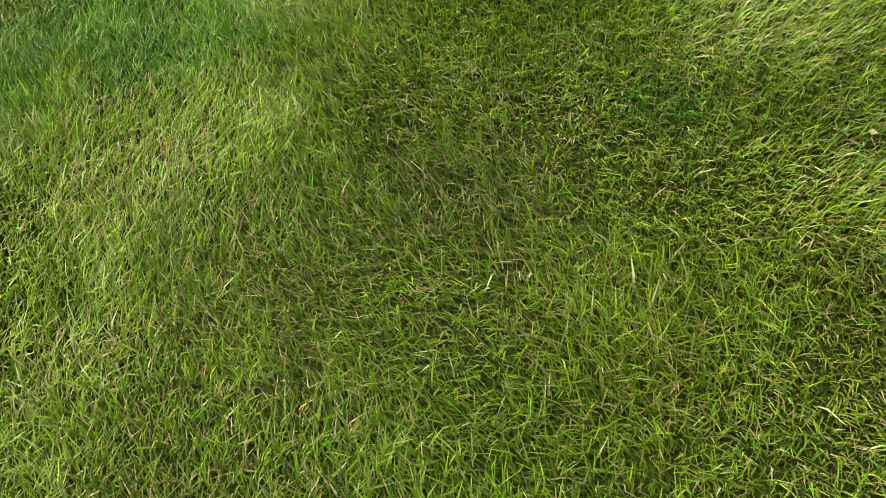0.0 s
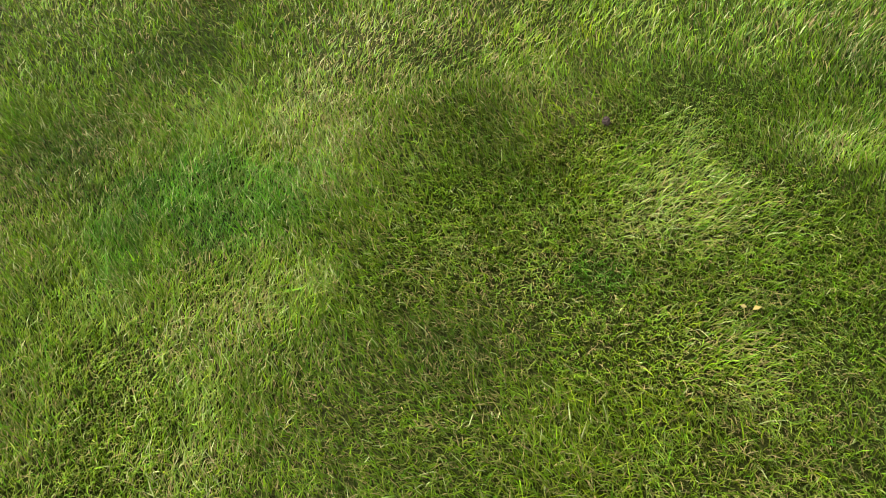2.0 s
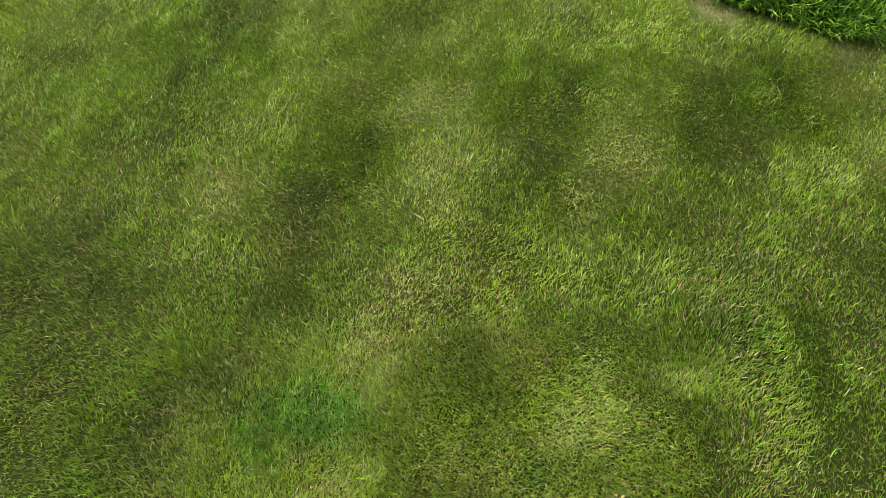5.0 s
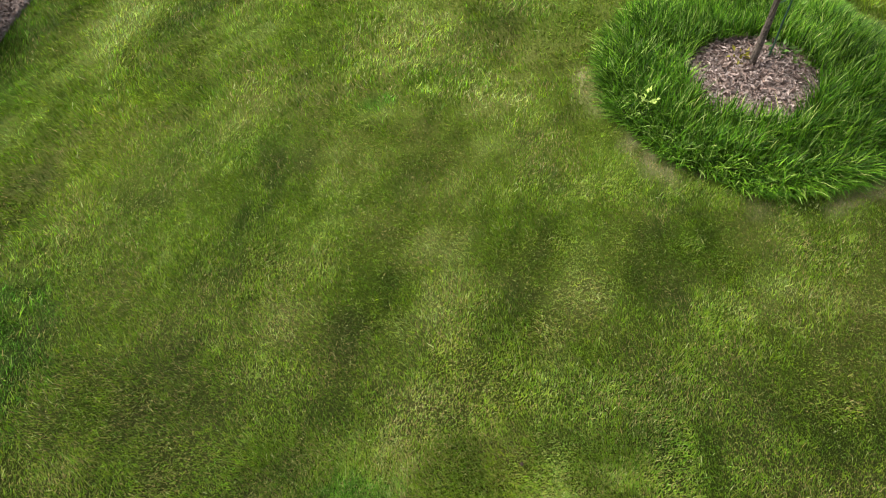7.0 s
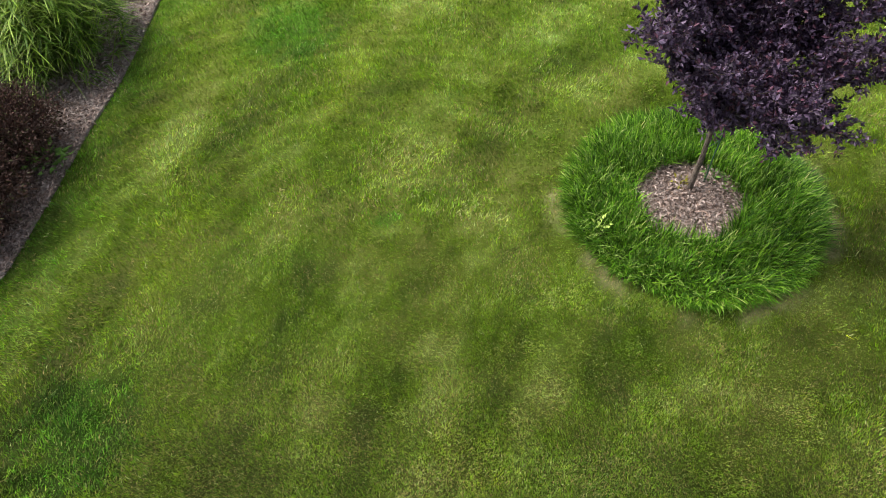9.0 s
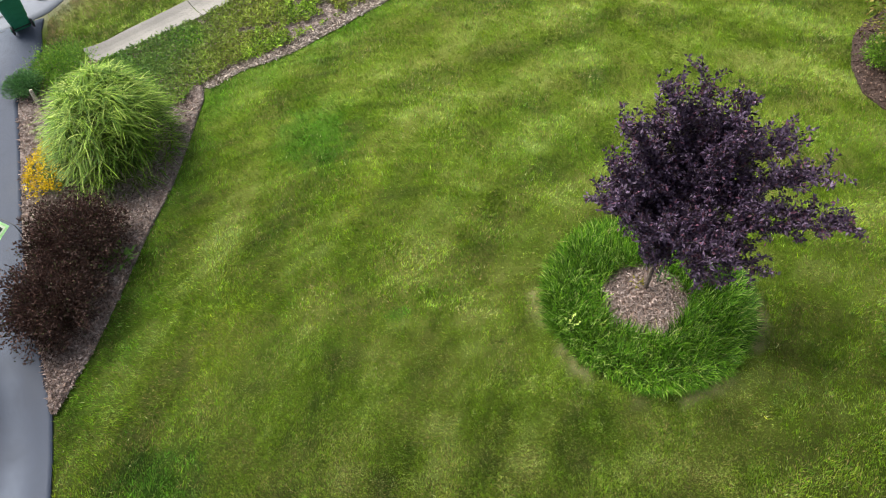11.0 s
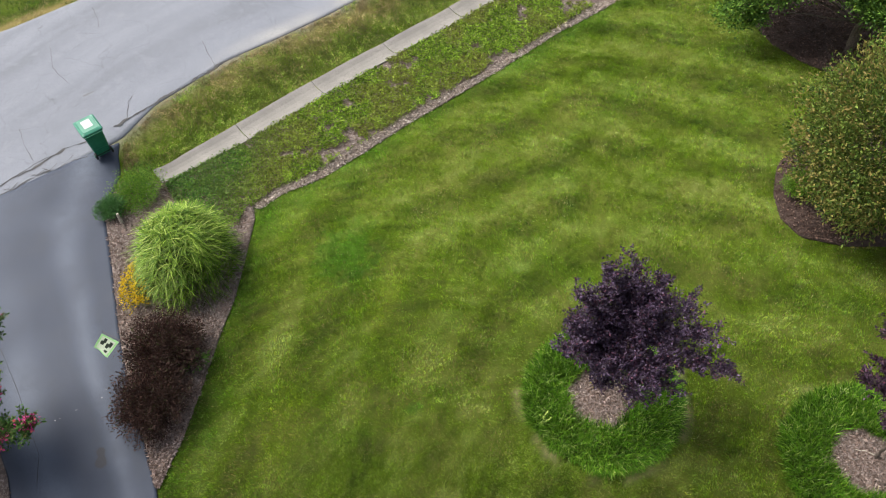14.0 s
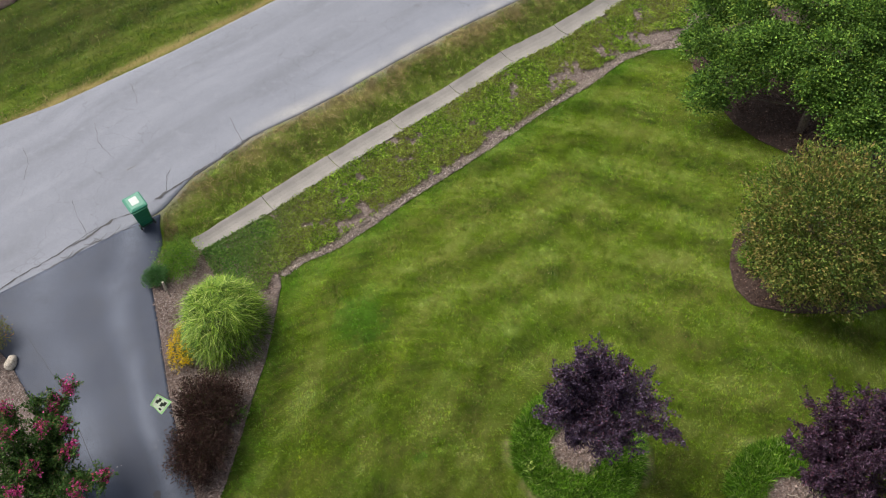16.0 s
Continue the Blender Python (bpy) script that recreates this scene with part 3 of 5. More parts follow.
lx, ly = scatter(235000, -2.05, 1.8, 0.1, 2.45)
ok = RNG.random(len(lx)) < fine(lx, ly)
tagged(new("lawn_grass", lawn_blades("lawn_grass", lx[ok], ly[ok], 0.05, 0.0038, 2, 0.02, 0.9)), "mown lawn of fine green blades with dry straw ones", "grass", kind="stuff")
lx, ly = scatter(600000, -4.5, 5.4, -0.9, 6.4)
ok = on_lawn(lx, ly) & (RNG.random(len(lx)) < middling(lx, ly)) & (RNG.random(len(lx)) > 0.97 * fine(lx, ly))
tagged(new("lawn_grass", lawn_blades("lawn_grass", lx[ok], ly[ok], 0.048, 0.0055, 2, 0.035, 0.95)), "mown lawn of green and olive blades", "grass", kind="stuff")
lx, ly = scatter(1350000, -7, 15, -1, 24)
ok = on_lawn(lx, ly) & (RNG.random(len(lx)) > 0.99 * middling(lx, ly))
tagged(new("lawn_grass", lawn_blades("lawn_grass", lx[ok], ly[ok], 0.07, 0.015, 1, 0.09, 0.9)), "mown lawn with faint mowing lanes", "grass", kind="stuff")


# ---- plants: shared builders ----
def unit(v):
    return v / np.maximum(np.linalg.norm(v, axis=-1, keepdims=True), 1e-9)


def leaf_mesh(name, pos, axis_, size, ratio, cols, mat, fold=0.25, curl=0.15):
    """One folded, pointed leaf for each place: pos (n, 3), its axis, its length."""
    n = len(pos)
    a = unit(np.asarray(axis_))
    side = unit(np.cross(a, RNG.normal(0, 1, (n, 3))))
    up = np.cross(side, a)
    L = np.broadcast_to(size, (n,))[:, None]
    mid = pos + a * L * 0.48 + up * L * fold * 0.3
    v = np.stack([pos, mid - side * L * ratio / 2 + up * L * fold * 0.25, pos + a * L - up * L * curl, mid + side * L * ratio / 2 + up * L * fold * 0.25, mid - up * L * 0.05], 1)
    base = (np.arange(n) * 5)[:, None]
    f = [base + np.array(q)[None] for q in ((0, 4, 1), (1, 4, 2), (0, 3, 4), (3, 2, 4))]
    if len(pos) > 9000:        # far or tiny leaves: two faces are enough
        f = [base + np.array(q)[None] for q in ((0, 2, 1), (0, 3, 2))]
    C = np.repeat(np.clip(cols, 0.003, 0.85)[:, None], 5, 1).reshape(-1, 3)
    return fast_mesh(name, v.reshape(-1, 3), f, mat, C)


def tints(n, choices, weights, spread=0.2):
    w = np.array(weights, float)
    c = np.array(choices)[RNG.choice(len(choices), n, p=w / w.sum())]
    return c * RNG.normal(1, spread, (n, 1)).clip(0.4, 1.8)


def tube(bm, pts, r0, r1, sides=7):
    pts = [Vector(p) for p in pts]
    rings = []
    for k, p in enumerate(pts):
        d = (pts[min(k + 1, len(pts) - 1)] - pts[max(k - 1, 0)]).normalized()
        q = d.to_track_quat("Z", "Y")
        r = r0 + (r1 - r0) * k / (len(pts) - 1)
        rings.append([bm.verts.new(p + q @ Vector((r * math.cos(6.2832 * i / sides), r * math.sin(6.2832 * i / sides), 0))) for i in range(sides)])
    for A, B in zip(rings, rings[1:]):
        for i in range(sides):
            bm.faces.new((A[i], A[(i + 1) % sides], B[(i + 1) % sides], B[i]))
    bm.faces.new(rings[0][::-1])
    bm.faces.new(rings[-1])
    return bm


def bowed(a, b, sag, n=7, wob=0.04):
    a, b = Vector(a), Vector(b)
    out = []
    for k in range(n):
        f = k / (n - 1)
        p = a.lerp(b, f)
        p.z += sag * math.sin(math.pi * f)
        if 0 < k < n - 1:
            p += Vector((random.uniform(-wob, wob), random.uniform(-wob, wob), random.uniform(-wob, wob) * 0.5))
        out.append(p)
    return out


def mesh_part(name, me, parent, label=""):
    ob = placed(new(name, me), parent)
    return tagged(ob, label) if label else ob


def along(pts, s):
    k = s * (len(pts) - 1)
    i = min(int(k), len(pts) - 2)
    return pts[i].lerp(pts[i + 1], k - i)


def spray(limb, n_twigs, twig, leaf_step, start, spread=0.55, upward=0.25):
    """Twigs off a limb and the places and axes of the leaves on them."""
    pos, ax, twigs = [], [], []
    for _ in range(n_twigs):
        s = random.uniform(start, 1.0)
        p = along(limb, s)
        d = (along(limb, min(1, s + 0.05)) - along(limb, max(0, s - 0.05))).normalized()
        side = Vector((random.gauss(0, 1), random.gauss(0, 1), random.gauss(0, 0.7))).normalized()
        d = (d * (1 - spread) + side * spread + Vector((0, 0, upward))).normalized()
        L = twig * random.uniform(0.45, 1.2)
        q = p + d * L
        twigs.append((p, q))
        for k in range(max(2, int(L / leaf_step))):
            f = random.uniform(0.05, 1.05)
            w = Vector((random.gauss(0, 1), random.gauss(0, 1), random.gauss(0, 0.8))).normalized()
            pos.append(p.lerp(q, f) + w * 0.015)
            ax.append((d * 0.5 + w).normalized())
    return pos, ax, twigs


def twig_mesh(twigs, mat, name="branchwork", r=0.004):
    bm = bmesh.new()
    for p, q in twigs:
        tube(bm, [p, q], r, r * 0.5, 3)
    return bm


# ---- purple-leaf plum trees in planted rings ----
def plum_tree(foot, tips, n_twigs, label, lean=(0.06, 0.02), shade=1.0):
    tree = thing("purple_plum_tree", (foot[0], foot[1], gz(*foot) + 0.03), label, "tree", "purple plum trees")
    top = Vector((lean[0], lean[1], 1.15))
    trunk = bowed((0, 0, -0.05), top, 0, 6, 0.012)
    part("trunk", tube(bmesh.new(), trunk, 0.042, 0.034, 9), BARK, tree)
    leader = bowed(top, Vector((tips[0])), 0, 9, 0.05)
    P, A, T = [], [], []
    limbs = [leader] + [bowed(along(leader, random.uniform(0.0, 0.45)), t, random.uniform(-0.10, 0.10), 8, 0.05) for t in tips[1:]]
    for k, l in enumerate(limbs):
        part("limb", tube(bmesh.new(), l, 0.030 if k == 0 else 0.019, 0.004, 6), BARK, tree)
        length = sum((l[i + 1] - l[i]).length for i in range(len(l) - 1))
        p, a, t = spray(l, int(n_twigs * length), 0.34, 0.011, 0.16 if k else 0.05, 0.62, 0.32)
        P += p
        A += a
        T += t
    part("branchwork", twig_mesh(T, BARK), BARK, tree)
    n = len(P)
    cols = tints(n, [(0.078, 0.050, 0.090), (0.040, 0.024, 0.046), (0.150, 0.105, 0.165), (0.115, 0.046, 0.072)], [5, 3.4, 2.8, 1.5], 0.32) * shade
    mesh_part("foliage", leaf_mesh("foliage", np.array(P), np.array(A), RNG.uniform(0.05, 0.085, n), 0.5, cols, PURPLE), tree)
    return tree


def fan_of_tips(count, centre, rx, rz_lo, rz_hi, rng_seed):
    r = random.Random(rng_seed)
    out = []
    for k in range(count):
        a = 6.2832 * (k * 0.618 % 1.0) + r.uniform(-0.3, 0.3)
        z = rz_lo + (rz_hi - rz_lo) * ((k * 0.37 + 0.13) % 1.0)
        f = (z - rz_lo) / (rz_hi - rz_lo)
        rad = rx * (1.0 - 0.62 * f ** 1.6) * r.uniform(0.78, 1.1)
        out.append((centre[0] + rad * math.cos(a), centre[1] + rad * math.sin(a), z))
    return out


plum_tips = [(0.26, 0.6, 4.35), (1.86, -1.4, 3.5), (1.5, -0.9, 3.9), (-1.15, -0.75, 3.3), (0.75, 0.25, 4.2), (-0.25, 0.5, 4.15), (1.2, -0.4, 4.0), (1.5, -1.0, 3.2), (1.0, -0.8, 3.0), (1.3, 0.1, 3.6), (1.4, -0.6, 3.5), (-0.9, 0.1, 3.9), (-1.0, -0.3, 3.6)] + fan_of_tips(28, (0.12, -0.12), 1.25, 2.05, 4.0, 5)
plum_tree((3.41, 6.55), plum_tips, 30, "young plum tree with dark purple leaves, in a mulched grass ring")
plum_tips2 = [(0.3, 0.3, 4.5)] + fan_of_tips(42, (0.45, 0.15), 1.7, 1.9, 4.3, 9)
plum_tree((9.0, 4.8), plum_tips2, 30, "fuller plum tree with blackish purple leaves above a grass ring", (0.03, 0.03), np.array((0.75, 0.6, 0.62)))


def grass_ring(cx, cy, r, label):
    n = 30000
    rad = np.sqrt(RNG.uniform(0.66 ** 2, (r - 0.15) ** 2, n))
    ang = RNG.uniform(0, 2 * np.pi, n)
    rad = rad + 0.07 * vnoise(np.cos(ang) * 3, np.sin(ang) * 3, 0.8, 61) * (rad > r * 0.7)
    x, y = cx + rad * np.cos(ang), cy + rad * np.sin(ang)
    keep = np.hypot(x - cx + 0.08, y - cy + 0.02) > 0.74 + 0.07 * vnoise(x, y, 0.4, 63)
    x, y, ang, rad = x[keep], y[keep], ang[keep], rad[keep]
    n = len(x)
    outer, inner = sstep(r - 0.55, r - 0.12, rad), 1 - sstep(0.6, 0.95, rad)
    clump = 2.5 * vnoise(x, y, 0.22, 62)
    yaw = np.where(RNG.random(n) < 0.35 + 0.5 * outer, ang + RNG.normal(0, 0.6, n), np.where(RNG.random(n) < 0.4 * inner, ang + np.pi + RNG.normal(0, 0.7, n), clump + RNG.normal(0, 1.6, n)))
    h = RNG.uniform(0.2, 0.38, n) * (1 - 0.25 * outer) * (1 + 0.25 * vnoise(x, y, 0.3, 64))
    lean = RNG.uniform(0.12, 0.75, n) + 0.4 * outer
    # lit brightens uneven tufts, so blade glints sit in the colour
    lit = 0.5 + 0.5 * vnoise(x, y, 0.5, 65)
    c = tints(n, [(0.082, 0.205, 0.012), (0.028, 0.085, 0.006), (0.155, 0.30, 0.022), (0.29, 0.43, 0.11)], [5, 5, 2.6, 1.2], 0.45) * (0.74 + 0.64 * lit)[:, None] * np.array((1.03, 1.0, 0.95))
    me = blades("grass_ring", x, y, ground_z(x, y), h, RNG.uniform(0.010, 0.019, n), lean, yaw, np.clip(c, 0.003, 0.6), GLOSSY_BLADE, 3, None, 0.42)
    return tagged(new("ring_grass", me), label, "ornamental grass", "ring grass", "stuff")


def disc(name, cx, cy, r, dz, mat, label, dome=0.05):
    rr, aa = np.meshgrid(np.linspace(0.02, 1, 16), np.linspace(0, 2 * np.pi, 49)[:-1], indexing="ij")
    x, y = cx + r * rr * np.cos(aa), cy + r * rr * np.sin(aa)
    z = ground_z(x, y) + dz + dome * (1 - rr ** 2) + 0.012 * vnoise(x, y, 0.2, 71) - 0.06 * (rr == 1)
    i = np.arange(15 * 48).reshape(15, 48)
    j = np.roll(i, -1, axis=1)
    q = np.c_[i.ravel(), (i + 48).ravel(), (j + 48).ravel(), j.ravel()]
    ob = new(name, fast_mesh(name, np.c_[x.ravel(), y.ravel(), z.ravel()], [q, np.arange(48)[None]], mat, None, True))
    return tagged(ob, label, "mulch bed", kind="structure")


for (cx, cy, r), lab in zip(RINGS, ("ring of long dark green arching grass round the mulch", "ring of long green grass under the fuller purple tree")):
    grass_ring(cx, cy, r, lab)
    disc("ring_mulch", cx, cy, 1.05, 0.02, MULCH, "grey-brown mulch circle round a tree trunk")


# green support stake beside the first plum
stake = thing("tree_stake", (3.64, 6.68, gz(3.64, 6.68) + 0.02), "thin dark green plant stake tied beside the plum trunk", "stake")
m, nt, b = material("green coated steel", 0.5)
nt.links.new(mixed(nt, noise_fac(nt, 60, 0.4, 0.7), (0.02, 0.06, 0.035), (0.035, 0.085, 0.05)), b.inputs["Base Color"])
STAKE = m
part("pole", tube(bmesh.new(), bowed((0, 0, -0.05), (0.10, 0.06, 1.45), 0, 6, 0.004), 0.012, 0.010, 8), STAKE, stake)
part("tie", tube(bmesh.new(), bowed((0.06, 0.035, 0.85), (-0.17, -0.1, 0.85), -0.02, 5, 0.0), 0.006, 0.006, 5), STAKE, stake)


def sprout(at, size, n, colour, label, name="weed"):
    ob = thing(name, (*at, gz(*at) + 0.03), label, "weed")
    z0 = 0.22 if name == "ring_sprout" else 0.02
    pos = np.c_[RNG.normal(0, size * 0.35, n), RNG.normal(0, size * 0.35, n), z0 + RNG.uniform(0.0, size * 0.8, n)]
    ax = unit(np.c_[pos[:, :2] * 2, np.full(n, 0.12)] + RNG.normal(0, 0.1, (n, 3)))
    mesh_part("foliage", leaf_mesh("foliage", pos, ax, RNG.uniform(0.5, 1.0, n) * size * 0.6, 0.5, tints(n, [colour], [1], 0.2), LEAF), ob)
    part("stem", tube(bmesh.new(), [(0, 0, -0.03), (0.01, 0, z0 + size * 0.5)], 0.006, 0.003, 5), LEAF_STEM, ob)
    return ob


LEAF_STEM = surface("green stem", (0.08, 0.14, 0.03), (0.12, 0.18, 0.05), 20, 0.6)
sprout((2.07, 5.72), 0.13, 22, (0.42, 0.55, 0.13), "pale yellow-green seedling standing in the ring grass", "ring_sprout")
sprout((8.75, 6.3), 0.11, 16, (0.42, 0.55, 0.18), "pale seedling at the rim of the ring grass", "ring_sprout")
sprout((3.3, 6.62), 0.16, 20, (0.24, 0.22, 0.03), "yellowish sucker shoots at the foot of the trunk")
sprout((3.75, 6.72), 0.2, 26, (0.12, 0.22, 0.05), "green weed seedling on the ring mulch")
sprout((3.95, 6.5), 0.16, 20, (0.14, 0.22, 0.05), "small green weed on the ring mulch")
sprout((-6.08, 7.38), 0.3, 60, (0.14, 0.26, 0.05), "bright green leafy weed in the bark mulch")

# ---- driveway bed: tall grass, barberries, flowers, juniper ----
misc = thing("fountain_grass", (-6.85, 10.3, gz(-6.85, 10.3) + 0.03), "large mound of arching light green ornamental grass in mulch", "ornamental grass")
n = 6500
# tufts of arching blades that spring from a tall rounded crown and hang over at the tips
tuft_r, tuft_a = np.sqrt(RNG.random(260)), RNG.uniform(0, 2 * np.pi, 260)
k = RNG.integers(0, 260, n)
rad, ang = np.clip(tuft_r[k] + RNG.normal(0, 0.07, n), 0, 1), tuft_a[k] + RNG.normal(0, 0.12, n)
bx, by = 1.08 * rad * np.cos(ang), 1.26 * rad * np.sin(ang)
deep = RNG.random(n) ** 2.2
bz = 1.72 * np.clip(1 - rad ** 2.8, 0, 1) ** 0.6 * (1 - 0.55 * deep) * (1 + 0.12 * vnoise(bx, by, 0.3, 66))
lean = np.clip(0.75 + 0.5 * rad + RNG.normal(0, 0.22, n), 0.3, 1.5)
h = RNG.uniform(0.26, 0.52, n) * (1 - 0.1 * rad)
# blades deep in the mound get its inner shade as a darker colour
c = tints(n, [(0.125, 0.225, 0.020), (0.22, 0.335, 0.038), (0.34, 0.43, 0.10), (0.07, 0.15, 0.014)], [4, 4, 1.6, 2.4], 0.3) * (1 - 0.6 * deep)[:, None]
yaw = np.where(RNG.random(n) < 0.3 + 0.5 * rad, ang + RNG.normal(0, 0.9, 260)[k] * 0.8 + RNG.normal(0, 0.5, n), RNG.normal(-1.2, 1.3, 260)[k] + RNG.normal(0, 0.6, n))
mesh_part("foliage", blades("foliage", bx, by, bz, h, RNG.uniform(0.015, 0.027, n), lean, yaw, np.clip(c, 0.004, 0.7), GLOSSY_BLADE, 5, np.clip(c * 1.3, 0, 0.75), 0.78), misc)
n = 1300
rad, ang = 0.85 * np.sqrt(RNG.random(n)), RNG.uniform(0, 2 * np.pi, n)
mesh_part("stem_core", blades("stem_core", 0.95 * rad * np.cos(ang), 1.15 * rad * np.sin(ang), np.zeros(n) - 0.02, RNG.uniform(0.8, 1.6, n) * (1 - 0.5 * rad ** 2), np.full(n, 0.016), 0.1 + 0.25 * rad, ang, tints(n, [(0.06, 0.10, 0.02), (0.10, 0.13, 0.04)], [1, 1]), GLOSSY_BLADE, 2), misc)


def lobed(n, rx, ry, rz, zc, seed, shell=0.55, lobes=0.3, size=0.5):
    """Places in an uneven, lobed crown, thicker towards its skin."""
    d = unit(RNG.normal(0, 1, (n, 3)))
    r = 1 + lobes * vnoise(d[:, 0] * 3 + d[:, 2] * 2, d[:, 1] * 3 - d[:, 2] * 2.3, size, seed) + 0.5 * lobes * vnoise(d[:, 0] * 3 - d[:, 2], d[:, 1] * 3 + d[:, 2] * 1.7, size * 0.4, seed + 1)
    f = 1 - shell * RNG.random(n) ** 1.6
    p = d * (r * f)[:, None] * np.array((rx, ry, rz)) + np.array((0, 0, zc))
    return p, d, r


def bush(name, at, rx, ry, height, n_leaves, leaf, ratio, colours, weights, label, mat, category="shrub", group="", stems=14, seed=1, shell=0.6, lobes=0.3, tip=None, clear=0.06):
    ob = thing(name, (*at, gz(*at) + 0.03), label, category, group)
    rz = (height - clear) / 2
    p, d, r = lobed(n_leaves, rx, ry, rz * 1.05, clear + rz, seed, shell, lobes)
    low = p[:, 2] < 0.02
    p[low, 2] = RNG.uniform(0.02, height * 0.35, low.sum())
    ax = unit(d + RNG.normal(0, 0.7, d.shape) + np.array((0, 0, 0.35)))
    c = tints(n_leaves, colours, weights, 0.25)
    if tip is not None:
        outer = sstep(0.75, 1.1, np.linalg.norm((p - [0, 0, clear + rz]) / [rx, ry, rz], axis=1) / r) * (vnoise(p[:, 0] * 1.3 + p[:, 2], p[:, 1] * 1.3, 0.35, seed + 5) > 0.0) * RNG.random(n_leaves)
        c = c * (1 - 0.8 * outer[:, None]) + np.array(tip) * 0.8 * outer[:, None]
    mesh_part("foliage", leaf_mesh("foliage", p, ax, leaf * RNG.uniform(0.6, 1.25, n_leaves), ratio, c, mat), ob)
    for k in range(stems):
        a = 6.2832 * k / stems + random.uniform(-0.2, 0.2)
        q = (0.8 * rx * math.cos(a) * random.uniform(0.4, 1), 0.8 * ry * math.sin(a) * random.uniform(0.4, 1), height * random.uniform(0.55, 0.85))
        part("stem", tube(bmesh.new(), bowed((0.06 * math.cos(a), 0.06 * math.sin(a), -0.06), q, 0.05, 6, 0.03), 0.012 + 0.008 * height / 2, 0.004, 5), BARK, ob)
    return ob


RED = [(0.072, 0.040, 0.032), (0.045, 0.026, 0.022), (0.105, 0.058, 0.045), (0.060, 0.062, 0.025)]
bush("barberry_shrub", (-6.8, 7.6), 0.84, 0.84, 1.0, 15000, 0.06, 0.5, RED, [5, 4, 2, 1.2], "rounded barberry shrub with dark maroon-brown leaves", LEAF, group="barberries", seed=101, shell=0.5, lobes=0.35, stems=18)
bush("barberry_shrub", (-6.85, 6.25), 0.78, 0.86, 0.95, 15000, 0.06, 0.5, RED, [5, 4, 2, 0.8], "dark maroon barberry shrub hanging over the driveway edge", LEAF, group="barberries", seed=111, shell=0.5, lobes=0.35, stems=18)
flowers = bush("flower_clump", (-7.92, 9.65), 0.42, 0.72, 0.45, 3500, 0.05, 0.3, [(0.10, 0.16, 0.03), (0.16, 0.2, 0.04)], [2, 1], "clump of small yellow flowers beside the tall grass", LEAF, "flowers", seed=121, stems=5)
n = 2200
p, d, r = lobed(n, 0.44, 0.74, 0.24, 0.26, 121, 0.05, 0.3)
p[:, 2] = np.abs(p[:, 2] - 0.26) + 0.28
mesh_part("bloom", leaf_mesh("bloom", p, unit(RNG.normal(0, 1, (n, 3)) + [0, 0, 0.3]), RNG.uniform(0.03, 0.055, n), 0.8, tints(n, [(0.66, 0.46, 0.015), (0.78, 0.56, 0.03)], [1, 1], 0.15), LEAF), flowers, "golden yellow petals")
bush("fern_tuft", (-8.0, 10.85), 0.25, 0.25, 0.25, 500, 0.07, 0.35, [(0.10, 0.10, 0.03), (0.14, 0.11, 0.04)], [1, 1], "small bronze-green tuft on the mulch", LEAF, "weed", seed=126, stems=3)
JUN = [(0.15, 0.29, 0.03), (0.23, 0.38, 0.05), (0.09, 0.21, 0.045)]
bush("juniper_mat", (-8.95, 12.95), 0.7, 0.85, 0.42, 8000, 0.06, 0.3, JUN, [4, 3, 2], "spreading green juniper mat at the corner of the driveway", LEAF, seed=131, shell=0.7, lobes=0.35, stems=6)
bush("juniper_mat", (-9.42, 12.2), 0.4, 0.4, 0.4, 4500, 0.06, 0.3, [(0.065, 0.17, 0.05), (0.10, 0.22, 0.065)], [1, 1], "blue-green juniper tuft overhanging the driveway", LEAF, seed=136, shell=0.7, stems=5)

stump = thing("wood_stub", (-9.05, 11.78, gz(-9.05, 11.78) + 0.03), "short pale broken wooden stub with a dark root in mulch", "stump")
PALE_WOOD = surface("pale weathered wood", (0.42, 0.38, 0.3), (0.6, 0.55, 0.46), 12, 0.85, 60, (0.25, 0.2, 0.15), 0.5, 0.006)
part("stub", tube(bmesh.new(), [(0, 0, -0.04), (-0.01, 0.03, 0.14), (-0.02, 0.06, 0.32), (-0.02, 0.07, 0.36)], 0.05, 0.035, 8), PALE_WOOD, stump)
part("root", tube(bmesh.new(), bowed((0.02, -0.02, 0.03), (0.22, -0.3, 0.0), 0.05, 6, 0.02), 0.04, 0.015, 6), BARK, stump)

# ---- creeping groundcover between gutter and lawn ----
n = 135000
A, B = resample(COVER_EDGE + [(13, 27.4)], 400), resample([(-8.3, 13.62)] + GUT_BOT[1:-2] + [(7.73, 26.86), (12.5, 30.6)], 400)
k = RNG.integers(0, 400, n)
s = RNG.random(n)
cx_, cy_ = A[k, 0] * (1 - s) + B[k, 0] * s + RNG.normal(0, 0.05, n), A[k, 1] * (1 - s) + B[k, 1] * s + RNG.normal(0, 0.05, n)
